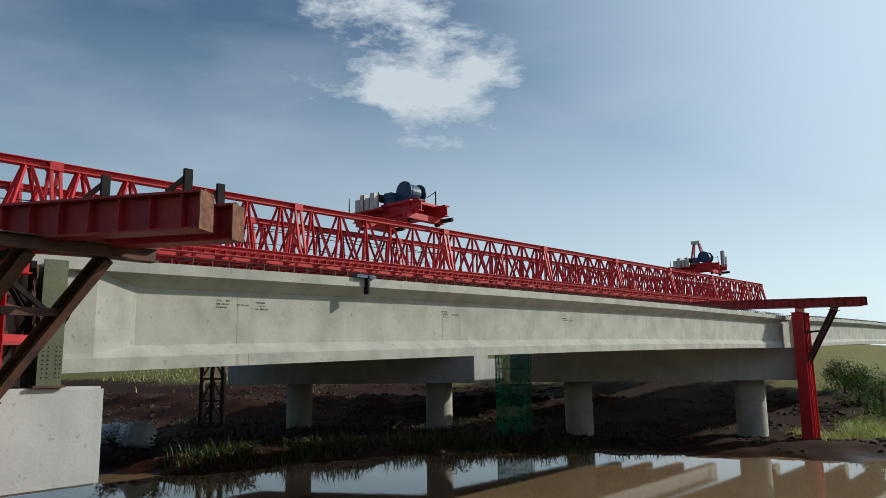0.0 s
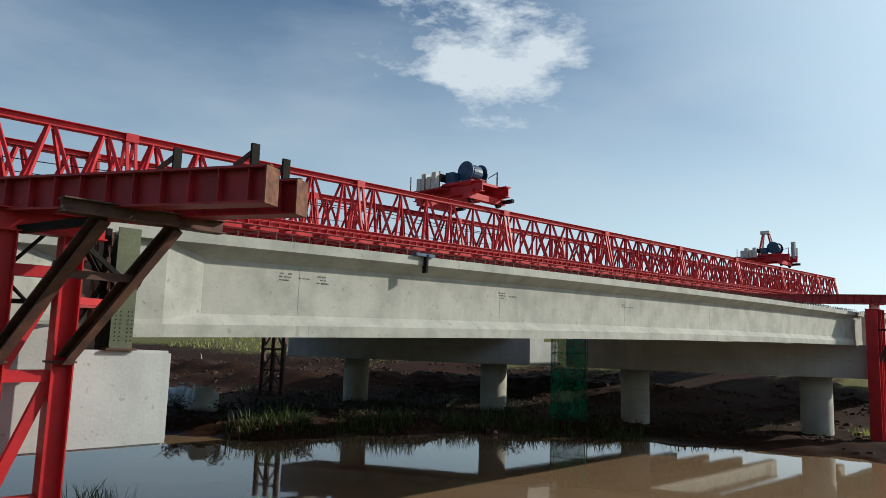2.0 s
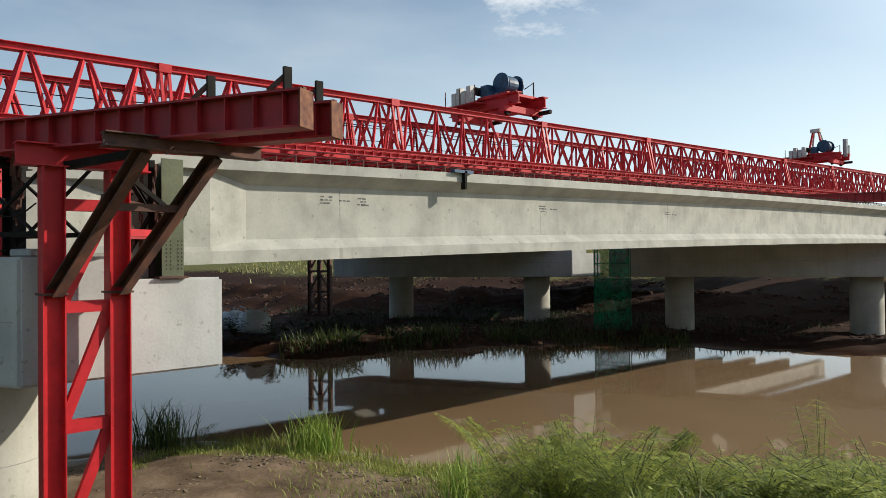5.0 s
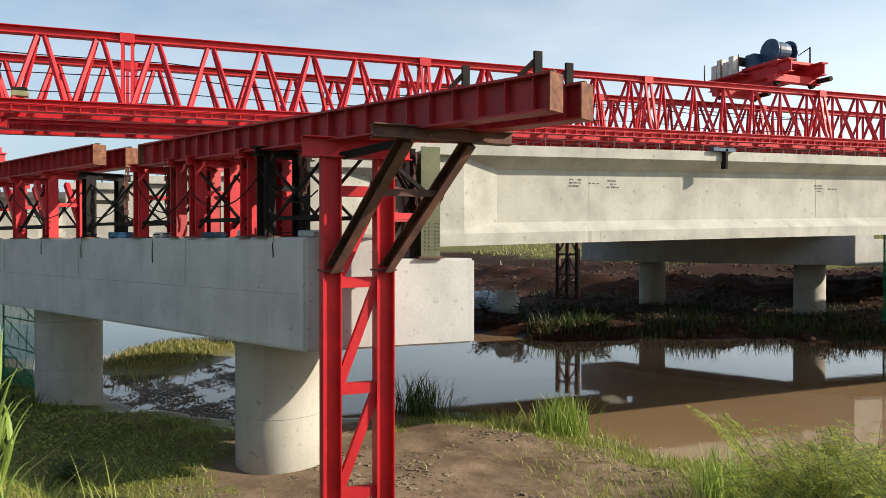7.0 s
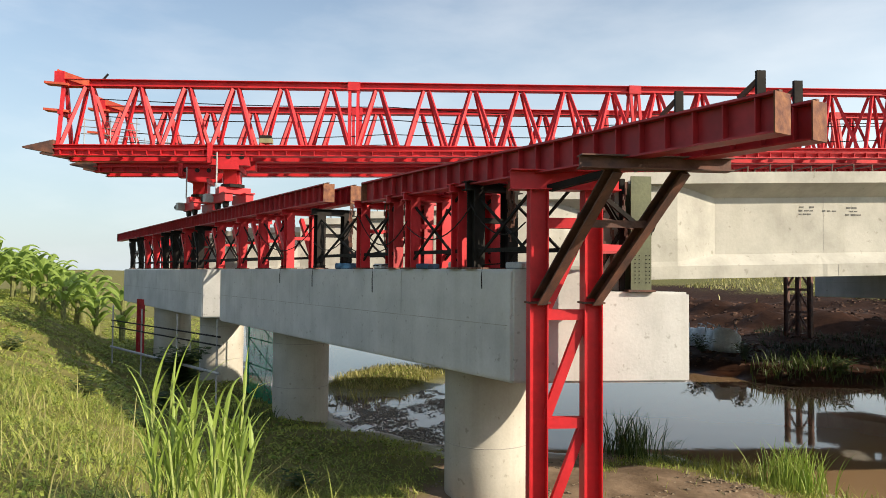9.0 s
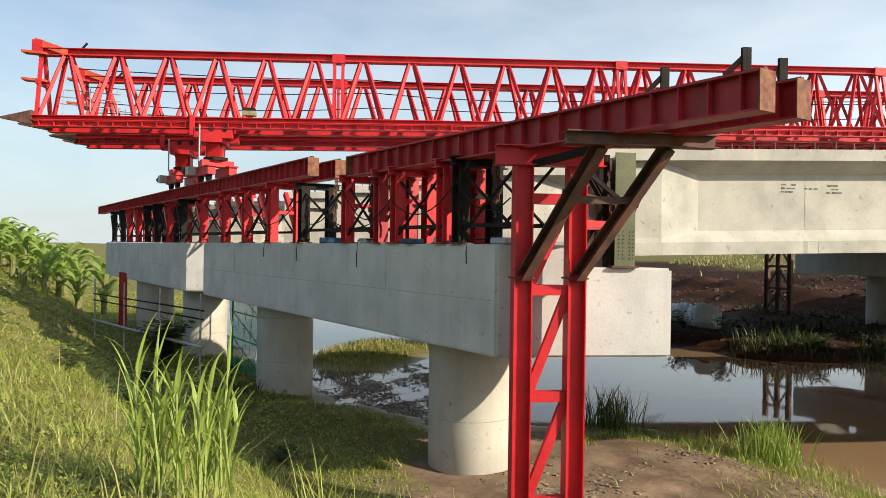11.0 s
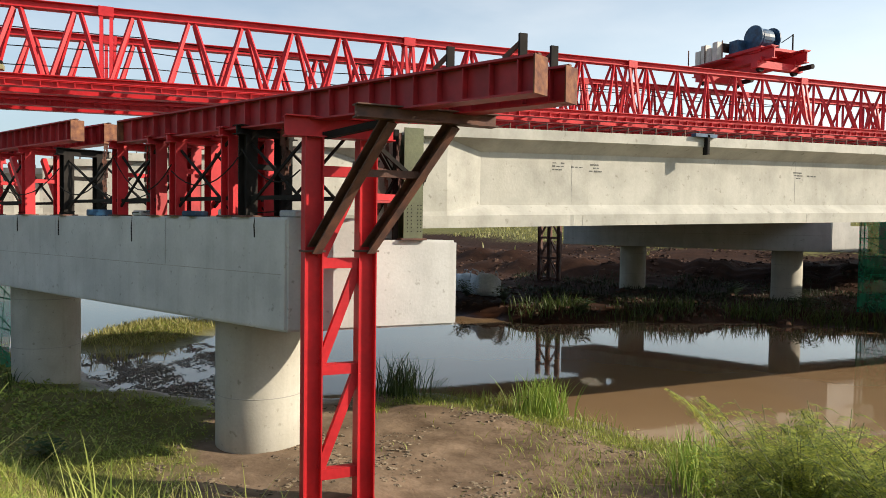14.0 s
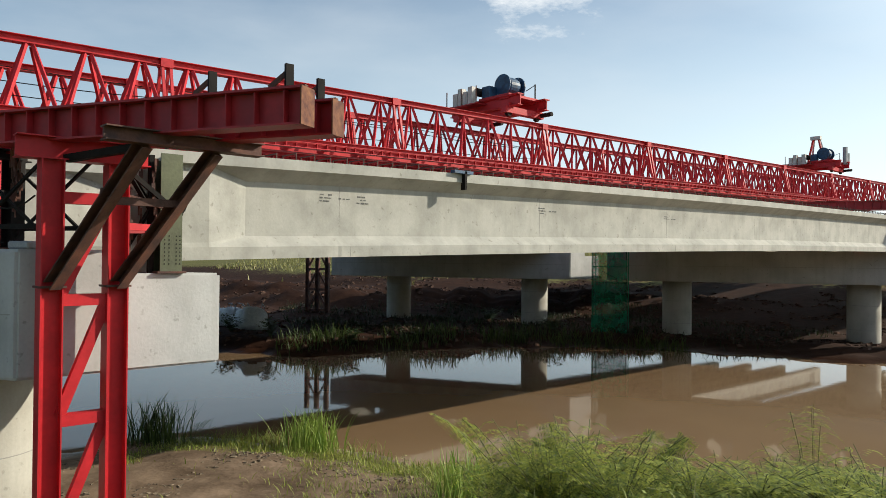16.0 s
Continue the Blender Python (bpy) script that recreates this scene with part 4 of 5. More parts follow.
def scatter(n, box, keep, seed):
    r = np.random.RandomState(seed)
    x = r.uniform(box[0], box[1], n)
    y = r.uniform(box[2], box[3], n)
    k = keep(x, y, r.uniform(0, 1, n))
    x, y = x[k], y[k]
    return list(zip(x, y, height(x, y) - 0.02))


def clear_of_eye(x, y, d=0.3):
    return np.hypot(x, y) > d


rng = random.Random(11)
up_near = lambda x, y: -dist_line(x, y, TOE)
# near bank, close to the eye
pts = scatter(270000, (-13, 6, -10, 13), lambda x, y, r: ((y < 4.2) | (r < 0.35)) & (zones(x, y) > 0.25 + 0.6 * r) & clear_of_eye(x, y) & (up_near(x, y) > -4.5) & (height(x, y) > 0.15), 1)
stuff_mesh("grass", *blades(pts, 0.04, 0.2, 0.0105, 0.9, rng), GRASS, "short green grass over the near bank", "grass")
pts = scatter(9000, (-13, 3, -10, 13), lambda x, y, r: (zones(x, y) > 0.3 + 0.6 * r) & clear_of_eye(x, y, 1.2) & (wob(x * 1.7, y * 1.3) > 0.1) & (y < 4) & (up_near(x, y) > -3.5) & (height(x, y) > 0.2), 2)
stuff_mesh("dry_grass", *blades(pts, 0.2, 0.7, 0.009, 0.7, rng), GRASS_DRY, "longer straw-tinted grass stalks on the near bank", "grass")
# low broad-leaved cover between the grass
pts = scatter(140000, (-16, 6, -12, 13), lambda x, y, r: (zones(x, y) > 0.3 + 0.5 * r) & clear_of_eye(x, y, 0.3) & (wob(x * 2.1, y * 1.9) > -0.5 + 0.6 * r) & (height(x, y) > 0.2), 9)
stuff_mesh("ground_cover", *leaf_cover(pts, 0.022, 0.05, 19), COVER, "low bright green broad-leaved weeds covering the bank", "weeds")
# embankment farther along
pts = scatter(150000, (-60, -12, -34, 3), lambda x, y, r: (zones(x, y) > 0.2 + 0.6 * r) & (height(x, y) > 0.12), 3)
stuff_mesh("bank_grass", *blades(pts, 0.05, 0.17, 0.03, 1.3, rng, 2), GRASS, "rough green grass on the long embankment", "grass")
pts = scatter(70000, (-48, -15, -27, 2), lambda x, y, r: (zones(x, y) > 0.3 + 0.5 * r) & (wob(x * 1.4, y * 1.6) > -0.4 + 0.8 * r) & (height(x, y) > 0.2), 12)
stuff_mesh("bank_cover", *leaf_cover(pts, 0.05, 0.13, 20), COVER, "low broad-leaved weeds on the long embankment", "weeds")
# mud flat: sparse low tufts and the shore strip
pts = scatter(50000, (-18.5, -4, 3.5, 13), lambda x, y, r: (zones(x, y) * 0.7 + 0.008 > r) & (height(x, y) > 0.05) & (up_near(x, y) < 0.3), 4)
stuff_mesh("shore_grass", *blades(pts, 0.06, 0.26, 0.016, 0.8, rng, 2), GRASS, "low grass along the muddy shore", "grass")
# islet and far bank
pts = scatter(16000, (-37, -20, -3.5, 5), lambda x, y, r: (height(x, y) > 0.1) & (dist_line(x, y, NEAR_SHORE) > 0.8), 5)
stuff_mesh("islet_grass", *blades(pts, 0.1, 0.42, 0.03, 0.7, rng, 2), GRASS_DRY, "grass on the low islet in the river", "grass")
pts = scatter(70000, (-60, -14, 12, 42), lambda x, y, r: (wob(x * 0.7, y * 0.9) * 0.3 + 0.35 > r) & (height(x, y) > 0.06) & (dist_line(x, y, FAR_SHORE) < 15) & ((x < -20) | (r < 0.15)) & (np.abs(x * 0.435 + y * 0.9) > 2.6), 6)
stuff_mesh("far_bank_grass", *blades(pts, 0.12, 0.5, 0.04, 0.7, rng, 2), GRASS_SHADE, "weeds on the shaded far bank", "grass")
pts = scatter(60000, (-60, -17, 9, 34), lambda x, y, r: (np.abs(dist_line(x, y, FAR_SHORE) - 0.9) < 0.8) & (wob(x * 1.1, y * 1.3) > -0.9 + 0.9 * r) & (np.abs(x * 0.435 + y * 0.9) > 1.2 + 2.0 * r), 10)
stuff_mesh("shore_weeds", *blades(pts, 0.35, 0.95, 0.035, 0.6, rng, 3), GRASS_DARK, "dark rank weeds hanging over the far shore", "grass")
pts = scatter(30000, (-14, 12, 36, 80), lambda x, y, r: (zones(x, y) * 0.9 > r), 7)
stuff_mesh("meadow_grass", *blades(pts, 0.2, 0.55, 0.05, 0.6, rng, 2), GRASS, "bright grass beyond the far bent", "grass")
pts = scatter(16000, (-110, -40, 20, 90), lambda x, y, r: (height(x, y) > 2.2), 8)
stuff_mesh("slope_weeds", *blades(pts, 0.3, 0.9, 0.12, 0.6, rng, 2), GRASS_DRY, "pale weeds over the far slope", "grass")


# dug soil, its colour darkened to match the far bank's painted shade
RUBBLE = material("shade-dark dug soil", (0.13, 0.075, 0.055), (0.04, 0.026, 0.02), 2.0, 0.95, bump=0.6, fine=9)
RUBBLE.node_tree.nodes["Principled BSDF"].inputs["Specular IOR Level"].default_value = 0.12


CRUMB = material("crumbled soil and litter", (0.36, 0.28, 0.19), (0.05, 0.035, 0.022), 14.0, 0.95, fine=12)
DEBRIS = material("wet dark debris", (0.12, 0.10, 0.075), (0.05, 0.04, 0.03), 3.0, 0.4)


def clods(n, box, keep, seed, lo, hi):
    """Loose lumps of soil."""
    verts, faces = [], []
    r = random.Random(seed)
    for x, y, z in scatter(n, box, keep, seed):
        z = max(z, 0.004)
        s = lo + (hi - lo) * r.random() ** 2.2
        a = r.random() * 6
        base = len(verts)
        for k in range(4):
            b = a + k * math.pi / 2
            verts.append((x + math.cos(b) * s * (0.7 + 0.6 * r.random()), y + math.sin(b) * s * (0.7 + 0.6 * r.random()), z - s * 0.2))
        for k in range(4):
            b = a + 0.4 + k * math.pi / 2
            verts.append((x + math.cos(b) * s * 0.6 * (0.6 + 0.7 * r.random()), y + math.sin(b) * s * 0.6, z + s * (0.2 + 0.35 * r.random())))
        for k in range(4):
            faces.append((base + k, base + (k + 1) % 4, base + 4 + (k + 1) % 4, base + 4 + k))
        faces.append((base + 4, base + 5, base + 6, base + 7))
    return verts, faces


stuff_mesh("soil_clods", *clods(70000, (-18, -6, -2, 12), lambda x, y, r: (height(x, y) > 0.1) & (zones(x, y) < 0.6) & (wob(x * 1.4, y * 1.4) + 0.5 * (np.hypot(x + 11, y - 1.2) < 2) > -0.1 + 0.9 * r), 21, 0.014, 0.085), CRUMB, "crumbs of brown soil on the mud flat", "soil")
stuff_mesh("rubble", *clods(26000, (-75, -6, 14, 62), lambda x, y, r: (zones(x, y) < 0.5) & (height(x, y) > 0.12) & (wob(x * 0.9, y * 0.8) > -0.6 + 1.1 * r), 22, 0.04, 0.3), RUBBLE, "heaps of dug soil and rubble on the far bank", "soil")


def add_tuft(name, x, y, n, h, spread, width, lean, mat, label, category="reeds", seed=0):
    r = random.Random(seed)
    z = float(height(x, y))
    pts_ = [(r.gauss(0, spread), r.gauss(0, spread), -0.03) for _ in range(n)]
    v, f = blades(pts_, h * 0.45, h, width, lean, r, 5)
    me = bpy.data.meshes.new(name)
    me.from_pydata(v, [], f)
    me.materials.append(mat)
    ob = new(name, me)
    ob.location = (x, y, z)
    return tagged(ob, label, category, "plant clumps", "stuff")


for i, (x, y, n, h, sp, w, ln, m, lb) in enumerate([
    (-16.0, 5.8, 260, 1.4, 0.3, 0.022, 0.35, GRASS_DARK, "dark green sedge clump at the water's edge"),
    (-13.3, 8.1, 320, 1.2, 0.27, 0.02, 0.35, REED, "fresh green grass clump on the shore"),
    (-14.9, 7.3, 160, 0.45, 0.35, 0.018, 0.6, GRASS, "low grass clump on the muddy shore"),
    (-14.2, 7.7, 160, 0.5, 0.35, 0.018, 0.6, GRASS, "low grass clump on the muddy shore"),
    (-12.4, 8.4, 160, 0.4, 0.4, 0.016, 0.7, GRASS, "low grass clump on the muddy shore"),
    (-13.9, 7.6, 60, 0.6, 0.12, 0.012, 0.3, GRASS_DRY, "pale dry grass tuft on the shore"),
    (-11.2, 7.2, 240, 0.22, 0.45, 0.014, 0.9, GRASS, "low green grass patch on the mud"),
    (-10.4, 6.6, 220, 0.2, 0.5, 0.014, 0.9, GRASS, "low green grass patch on the mud"),
    (-9.3, 6.6, 260, 0.25, 0.5, 0.014, 0.9, GRASS, "low green grass patch on the mud"),
    (-8.6, 7.3, 200, 0.35, 0.4, 0.014, 0.8, GRASS, "low green grass patch on the mud"),
    (-8.9, 5.6, 200, 0.18, 0.5, 0.014, 0.9, GRASS, "low green grass patch on the mud"),
    (-7.9, 5.9, 200, 0.25, 0.5, 0.014, 0.9, GRASS, "low green grass patch on the mud"),
    (-5.9, -0.4, 70, 0.95, 0.22, 0.014, 0.55, GRASS, "tall straggling grass stalks on the slope"),
    (-6.6, -0.05, 80, 1.05, 0.28, 0.014, 0.55, GRASS, "tall straggling grass stalks on the slope"),
    (-7.3, 0.5, 90, 1.1, 0.32, 0.014, 0.55, GRASS, "tall straggling grass stalks on the slope"),
    (-8.3, 0.9, 80, 1.1, 0.34, 0.014, 0.6, GRASS, "tall straggling grass stalks on the slope"),
    (-5.9, -2.9, 18, 0.8, 0.15, 0.012, 0.7, GRASS_DRY, "thin pale grass stalks on the slope"),
    (-7.2, -2.6, 22, 0.8, 0.25, 0.012, 0.6, GRASS_DRY, "thin pale grass stalks on the slope"),
    (-7.9, 7.5, 110, 1.3, 0.2, 0.024, 0.2, REED, "thin upright reeds on the bank"),
    (-8.4, 8.0, 70, 1.0, 0.2, 0.02, 0.25, REED, "thin upright reeds on the bank"),
    (-6.2, 0.2, 40, 0.75, 0.25, 0.018, 0.6, GRASS_DRY, "straggling grass stalks on the slope"),
    (-6.9, 0.9, 36, 0.7, 0.25, 0.016, 0.6, GRASS_DRY, "straggling grass stalks on the slope"),
    (-6.1, 2.2, 5, 0.62, 0.04, 0.03, 0.35, REED, "few broad cane leaves on the bank"),
    (-9.9, 0.4, 60, 0.6, 0.3, 0.016, 0.6, GRASS_DRY, "straggling grass beside the pier"),
    (-19.3, -3.4, 90, 0.7, 0.4, 0.03, 0.5, GRASS_DARK, "dark weeds at the pier's foot"),
    (-24.0, -0.6, 90, 0.8, 0.5, 0.03, 0.4, GRASS_DRY, "pale grass at the tip of the islet"),
]):
    add_tuft("reed_clump", x, y, n, h, sp, w, ln, m, lb, "reeds", 30 + i)


def add_cane(x, y, culms, h, spread, seed):
    """Cane grass: jointed upright stalks with long folded leaves that rise steeply and bend at the tip."""
    r = random.Random(seed)
    root = thing("cane_grass", "tall bright green cane grass clump on the slope", "cane grass", (x, y, float(height(x, y))), "cane clumps")
    for q in range(culms):
        bx, by, a0 = r.gauss(0, spread), r.gauss(0, spread), r.random() * 6.28
        hh = h * (0.45 + 0.25 * r.random())
        lx, ly = r.gauss(0, 0.07), r.gauss(0, 0.07)
        bm = bmesh.new()
        tube(bm, [(bx, by, -0.05), (bx + lx * 0.4, by + ly * 0.4, hh * 0.5), (bx + lx, by + ly, hh)], 0.008, 6)
        part("stalk", bm, CANE, root)
        for k in range(6):
            t = (k + 1) / 6
            a = a0 + k * math.pi + r.gauss(0, 0.4)
            ln, wd = (0.45 + 0.25 * r.random()) * h * 0.62, 0.011 + 0.007 * r.random()
            out, bend = 0.16 + 0.22 * r.random(), 0.1 + 0.5 * r.random() ** 2
            c = Vector((bx + lx * t, by + ly * t, hh * t * 0.95))
            d, sd = Vector((math.cos(a), math.sin(a), 0)), Vector((-math.sin(a), math.cos(a), 0))
            v, f = [], []
            for j in range(9):
                u = j / 8
                m_ = c + d * ln * (out * u + bend * u ** 3) + UP * ln * (u * 0.95 - bend * 0.75 * u ** 3)
                w_ = wd * (0.55 + 0.45 * math.sin(math.pi * min(1.0, u * 1.6 + 0.1))) * (1 - u ** 4) + 0.0005
                v += [tuple(m_ - sd * w_ + d * 0.003), tuple(m_), tuple(m_ + sd * w_ + d * 0.003)]
                if j:
                    e = 3 * j
                    f += [(e - 3, e - 2, e + 1, e), (e - 2, e - 1, e + 2, e + 1)]
            me = bpy.data.meshes.new("leaf")
            me.from_pydata(v, [], f)
            me.materials.append(REED)
            part("leaf", me, REED, root)
    return root


CANE = material("cane stalk", (0.30, 0.36, 0.10), (0.20, 0.24, 0.07), 8.0, 0.6)
add_cane(-4.75, -1.18, 15, 1.12, 0.13, 401)
add_cane(-5.1, -1.05, 9, 1.0, 0.1, 402)
add_cane(-5.0, -1.52, 3, 1.25, 0.05, 403)


def add_bush(x, y, h, r_, stems, seed, mat, label, leaf=0.05, fern=True):
    """A bush of arching stems; ferny ones carry drooping compound leaves of paired leaflets."""
    r = random.Random(seed)
    z = float(height(x, y))
    root = thing("bush", label, "bush", (x, y, z), "bushes")
    bm = bmesh.new()
    v, f = [], []

    def leaflet(c, way, side, ln, wd):
        i0 = len(v)
        v.extend([tuple(c), tuple(c + way * ln * 0.5 + side * wd), tuple(c + way * ln), tuple(c + way * ln * 0.5 - side * wd)])
        f.append((i0, i0 + 1, i0 + 2, i0 + 3))

    for q in range(stems):
        a = r.random() * 2 * math.pi
        out, hh = r_ * (0.15 + 0.85 * r.random()), h * (0.45 + 0.55 * r.random())
        p = [Vector((math.cos(a) * out * t ** 1.4, math.sin(a) * out * t ** 1.4, hh * (t * 1.3 - 0.3 * t * t) - 0.03)) for t in (0, 0.25, 0.5, 0.75, 1.0)]
        tube(bm, p, 0.0035, 4)
        n = max(9, int(20 * hh))
        for k in range(n):
            t = 0.15 + 0.85 * k / n
            i = min(3, int(t * 4))
            c = p[i].lerp(p[i + 1], t * 4 - i)
            ba = k * 2.4 + r.random()
            if fern:
                ln = leaf * 6.0 * (0.7 + 0.5 * r.random()) * (1.15 - 0.5 * t)
                ev = 0.55 * r.random() + 0.1
                rad = Vector((math.cos(ba), math.sin(ba), 0))
                sd = Vector((-rad.y, rad.x, 0))
                for e in range(1, 12):
                    u = e / 11
                    b0 = c + rad * ln * u + Vector((0, 0, ln * (ev * u - 0.75 * u * u)))
                    for sg in (-1, 1):
                        way = (sd * sg + rad * 0.35 + Vector((0, 0, -0.25 + 0.3 * (r.random() - 0.5)))).normalized()
                        leaflet(b0, way, rad, leaf * 0.85 * (1.15 - 0.6 * u), leaf * 0.13)
            else:
                tip = Vector((math.cos(ba), math.sin(ba), 0.5 * (r.random() - 0.4))).normalized()
                leaflet(c, tip, Vector((-tip.y, tip.x, 0.2)).normalized(), leaf * (1.6 + r.random()), leaf * 0.42)
    part("branchwork", bm, STEM, root)
    me = bpy.data.meshes.new("foliage")
    me.from_pydata(v, [], f)
    me.materials.append(mat)
    part("foliage", me, mat, root)
    return root


for i, (x, y, h, rr, n) in enumerate([
    (-4.70, 5.46, 1.36, 0.93, 35), (-4.86, 5.97, 1.60, 1.01, 39), (-4.45, 5.78, 1.59, 1.01, 39), (-4.63, 6.40, 1.60, 1.01, 39), (-3.99, 5.99, 1.17, 0.86, 32),
    (-4.01, 6.57, 1.15, 0.85, 32), (-3.41, 6.23, 1.03, 0.81, 30), (-3.41, 6.90, 1.28, 0.90, 34), (-2.93, 6.58, 1.02, 0.81, 30), (-2.89, 7.24, 1.13, 0.85, 32),
    (-2.42, 6.78, 0.96, 0.79, 29), (-2.32, 7.34, 1.20, 0.87, 33), (-1.90, 6.84, 0.99, 0.80, 29), (-3.85, 5.11, 1.17, 0.86, 32), (-3.29, 5.26, 0.64, 0.67, 24),
    (-2.77, 5.32, 0.47, 0.62, 21), (-2.41, 5.61, 0.55, 0.64, 22), (-1.95, 5.57, 0.45, 0.61, 21), (-1.71, 5.75, 0.51, 0.63, 22), (-5.45, 6.13, 1.52, 0.98, 38),
    (-4.82, 7.00, 1.60, 1.01, 39), (-4.18, 7.51, 1.50, 0.98, 38), (-3.56, 7.72, 1.41, 0.94, 36), (-2.99, 8.07, 1.41, 0.95, 36), (-2.50, 8.23, 1.52, 0.98, 38),
    (-4.77, 5.12, 0.94, 0.78, 29), (-4.06, 4.95, 1.20, 0.87, 33), (-3.14, 4.64, 0.71, 0.70, 25), (-2.59, 4.74, 0.38, 0.58, 20), (-2.16, 4.84, 0.30, 0.56, 18),
    (-1.72, 4.91, 0.31, 0.56, 18)]):
    add_bush(x, y, h, rr, n, 60 + i, BUSH, "yellow-green feathery bush on the near bank", 0.056)


def add_arching_plant(x, y, az, reach, rise, n, seed):
    """Long leaning stems that bow over, feathered with paired leaflets to the tip."""
    r = random.Random(seed)
    root = thing("arching_plant", "long arching stems with feathery green leaves on the bank", "plant", (x, y, float(height(x, y))), "arching plants")
    for q in range(n):
        a = az + r.gauss(0, 0.22)
        ln, up = reach * (0.75 + 0.35 * r.random()), rise * (0.8 + 0.3 * r.random())
        pts_ = [Vector((math.cos(a) * ln * t ** 1.25, math.sin(a) * ln * t ** 1.25, up * (1.75 * t - 0.75 * t * t) - 0.04)) for t in np.linspace(0, 1, 9)]
        bm = bmesh.new()
        tube(bm, pts_, 0.006, 5)
        part("stem", bm, STEM, root)
        v, f = [], []
        for k in range(34):
            t = 0.3 + 0.7 * k / 34
            i = min(7, int(t * 8))
            c = pts_[i].lerp(pts_[i + 1], t * 8 - i)
            d = (pts_[i + 1] - pts_[i]).normalized()
            for sg in (-1, 1):
                side = (d.cross(UP).normalized() * sg + d * 0.45 + Vector((0, 0, -0.35 + 0.5 * r.random()))).normalized()
                l2 = 0.17 * (1.15 - 0.75 * abs(t - 0.6)) * (0.7 + 0.5 * r.random())
                for e in range(5):
                    b0 = c + side * l2 * (e / 5) + Vector((0, 0, -0.05 * (e / 5) ** 2))
                    for s2 in (-1, 1):
                        w_ = (side * 0.55 + d * s2 * 0.8).normalized()
                        i0 = len(v)
                        nn = w_.cross(UP).normalized() * 0.006
                        v.extend([tuple(b0), tuple(b0 + w_ * 0.022 + nn), tuple(b0 + w_ * 0.045), tuple(b0 + w_ * 0.022 - nn)])
                        f.append((i0, i0 + 1, i0 + 2, i0 + 3))
        me = bpy.data.meshes.new("foliage")
        me.from_pydata(v, [], f)
        me.materials.append(BUSH)
        part("foliage", me, BUSH, root)
    return root


add_arching_plant(-5.05, 5.7, radians(205), 0.95, 1.75, 3, 301)
add_arching_plant(-4.7, 6.1, radians(170), 0.6, 1.6, 4, 302)
add_arching_plant(-4.2, 6.3, radians(60), 0.7, 1.3, 4, 303)
for i, (x, y, h) in enumerate([(-2.80, 7.46, 1.75), (-2.42, 7.65, 1.5), (-2.1, 7.5, 1.3), (-3.1, 7.5, 1.2)]):
    add_bush(x, y, h, 0.3, 11, 310 + i, BUSH, "upright leafy stalks standing over the bank", 0.05)
add_bush(-15.0, 6.2, 0.6, 0.7, 7, 80, GRASS_DARK, "small ferny weed at the water's edge", 0.05)
add_bush(-9.3, 7.5, 0.75, 0.18, 5, 81, GRASS_DRY, "thin seeded weed stalk", 0.035, False)
add_bush(-23.6, -6.4, 1.6, 1.0, 36, 82, SHRUB, "dark leafy shrub near the piers", 0.16, False)
add_bush(-20.5, -6.0, 0.7, 0.8, 22, 83, SHRUB, "dark leafy weed near the piers", 0.12, False)
for i, (x, y) in enumerate([(-9.0, -2.6), (-11.5, -3.6), (-14.0, -5.5), (-13.0, -1.4), (-16.0, -3.0), (-10.5, -6.0), (-17.5, -8.5), (-8.2, -4.6)]):
    add_bush(x, y, 0.45 + 0.1 * (i % 3), 0.5, 16, 90 + i, SHRUB if i % 2 else GRASS_DARK, "low broad-leaved weed on the slope", 0.08, False)
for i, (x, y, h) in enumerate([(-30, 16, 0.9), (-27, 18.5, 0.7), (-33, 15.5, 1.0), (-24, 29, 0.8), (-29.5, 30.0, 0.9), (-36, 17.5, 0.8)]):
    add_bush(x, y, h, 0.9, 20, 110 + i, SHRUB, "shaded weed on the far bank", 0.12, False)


def banana_leaf(v, f, a, ln, rise, wd):
    """One arching leaf with a folded blade."""
    n = 7
    i0 = len(v)
    for k in range(n + 1):
        t = k / n
        rr = ln * t * 0.6
        zz = rise + ln * (1.25 * t - 0.95 * t * t)
        w = wd * math.sin(math.pi * min(1, t * 0.92 + 0.08)) ** 0.6 * (0.12 if k == 0 else 1)
        cx, cy = math.cos(a) * rr, math.sin(a) * rr
        sx, sy = -math.sin(a) * w, math.cos(a) * w
        v += [(cx - sx, cy - sy, zz - w * 0.45), (cx, cy, zz), (cx + sx, cy + sy, zz - w * 0.45)]
    for k in range(n):
        j = i0 + 3 * k
        f += [(j, j + 1, j + 4, j + 3), (j + 1, j + 2, j + 5, j + 4)]


def make_banana(seed):
    r = random.Random(seed)
    root = thing("banana_plant", "tall banana plant with broad arching leaves", "banana plant", (0, 0, 0), "banana plants")
    bm = bmesh.new()
    tube(bm, [(0, 0, -0.1), (0.03, 0, 0.8), (0, 0.04, 1.8)], 0.13, 8)
    part("trunk", bm, STEM, root)
    for k in range(11):
        v, f = [], []
        banana_leaf(v, f, k * 2.4 + r.random() * 0.5, 1.7 + 0.6 * r.random(), 0.5 + 0.14 * k, 0.15 + 0.06 * r.random())
        me = bpy.data.meshes.new("leaf")
        me.from_pydata(v, [], f)
        me.materials.append(BANANA)
        part("leaf", me, BANANA, root)
    return root


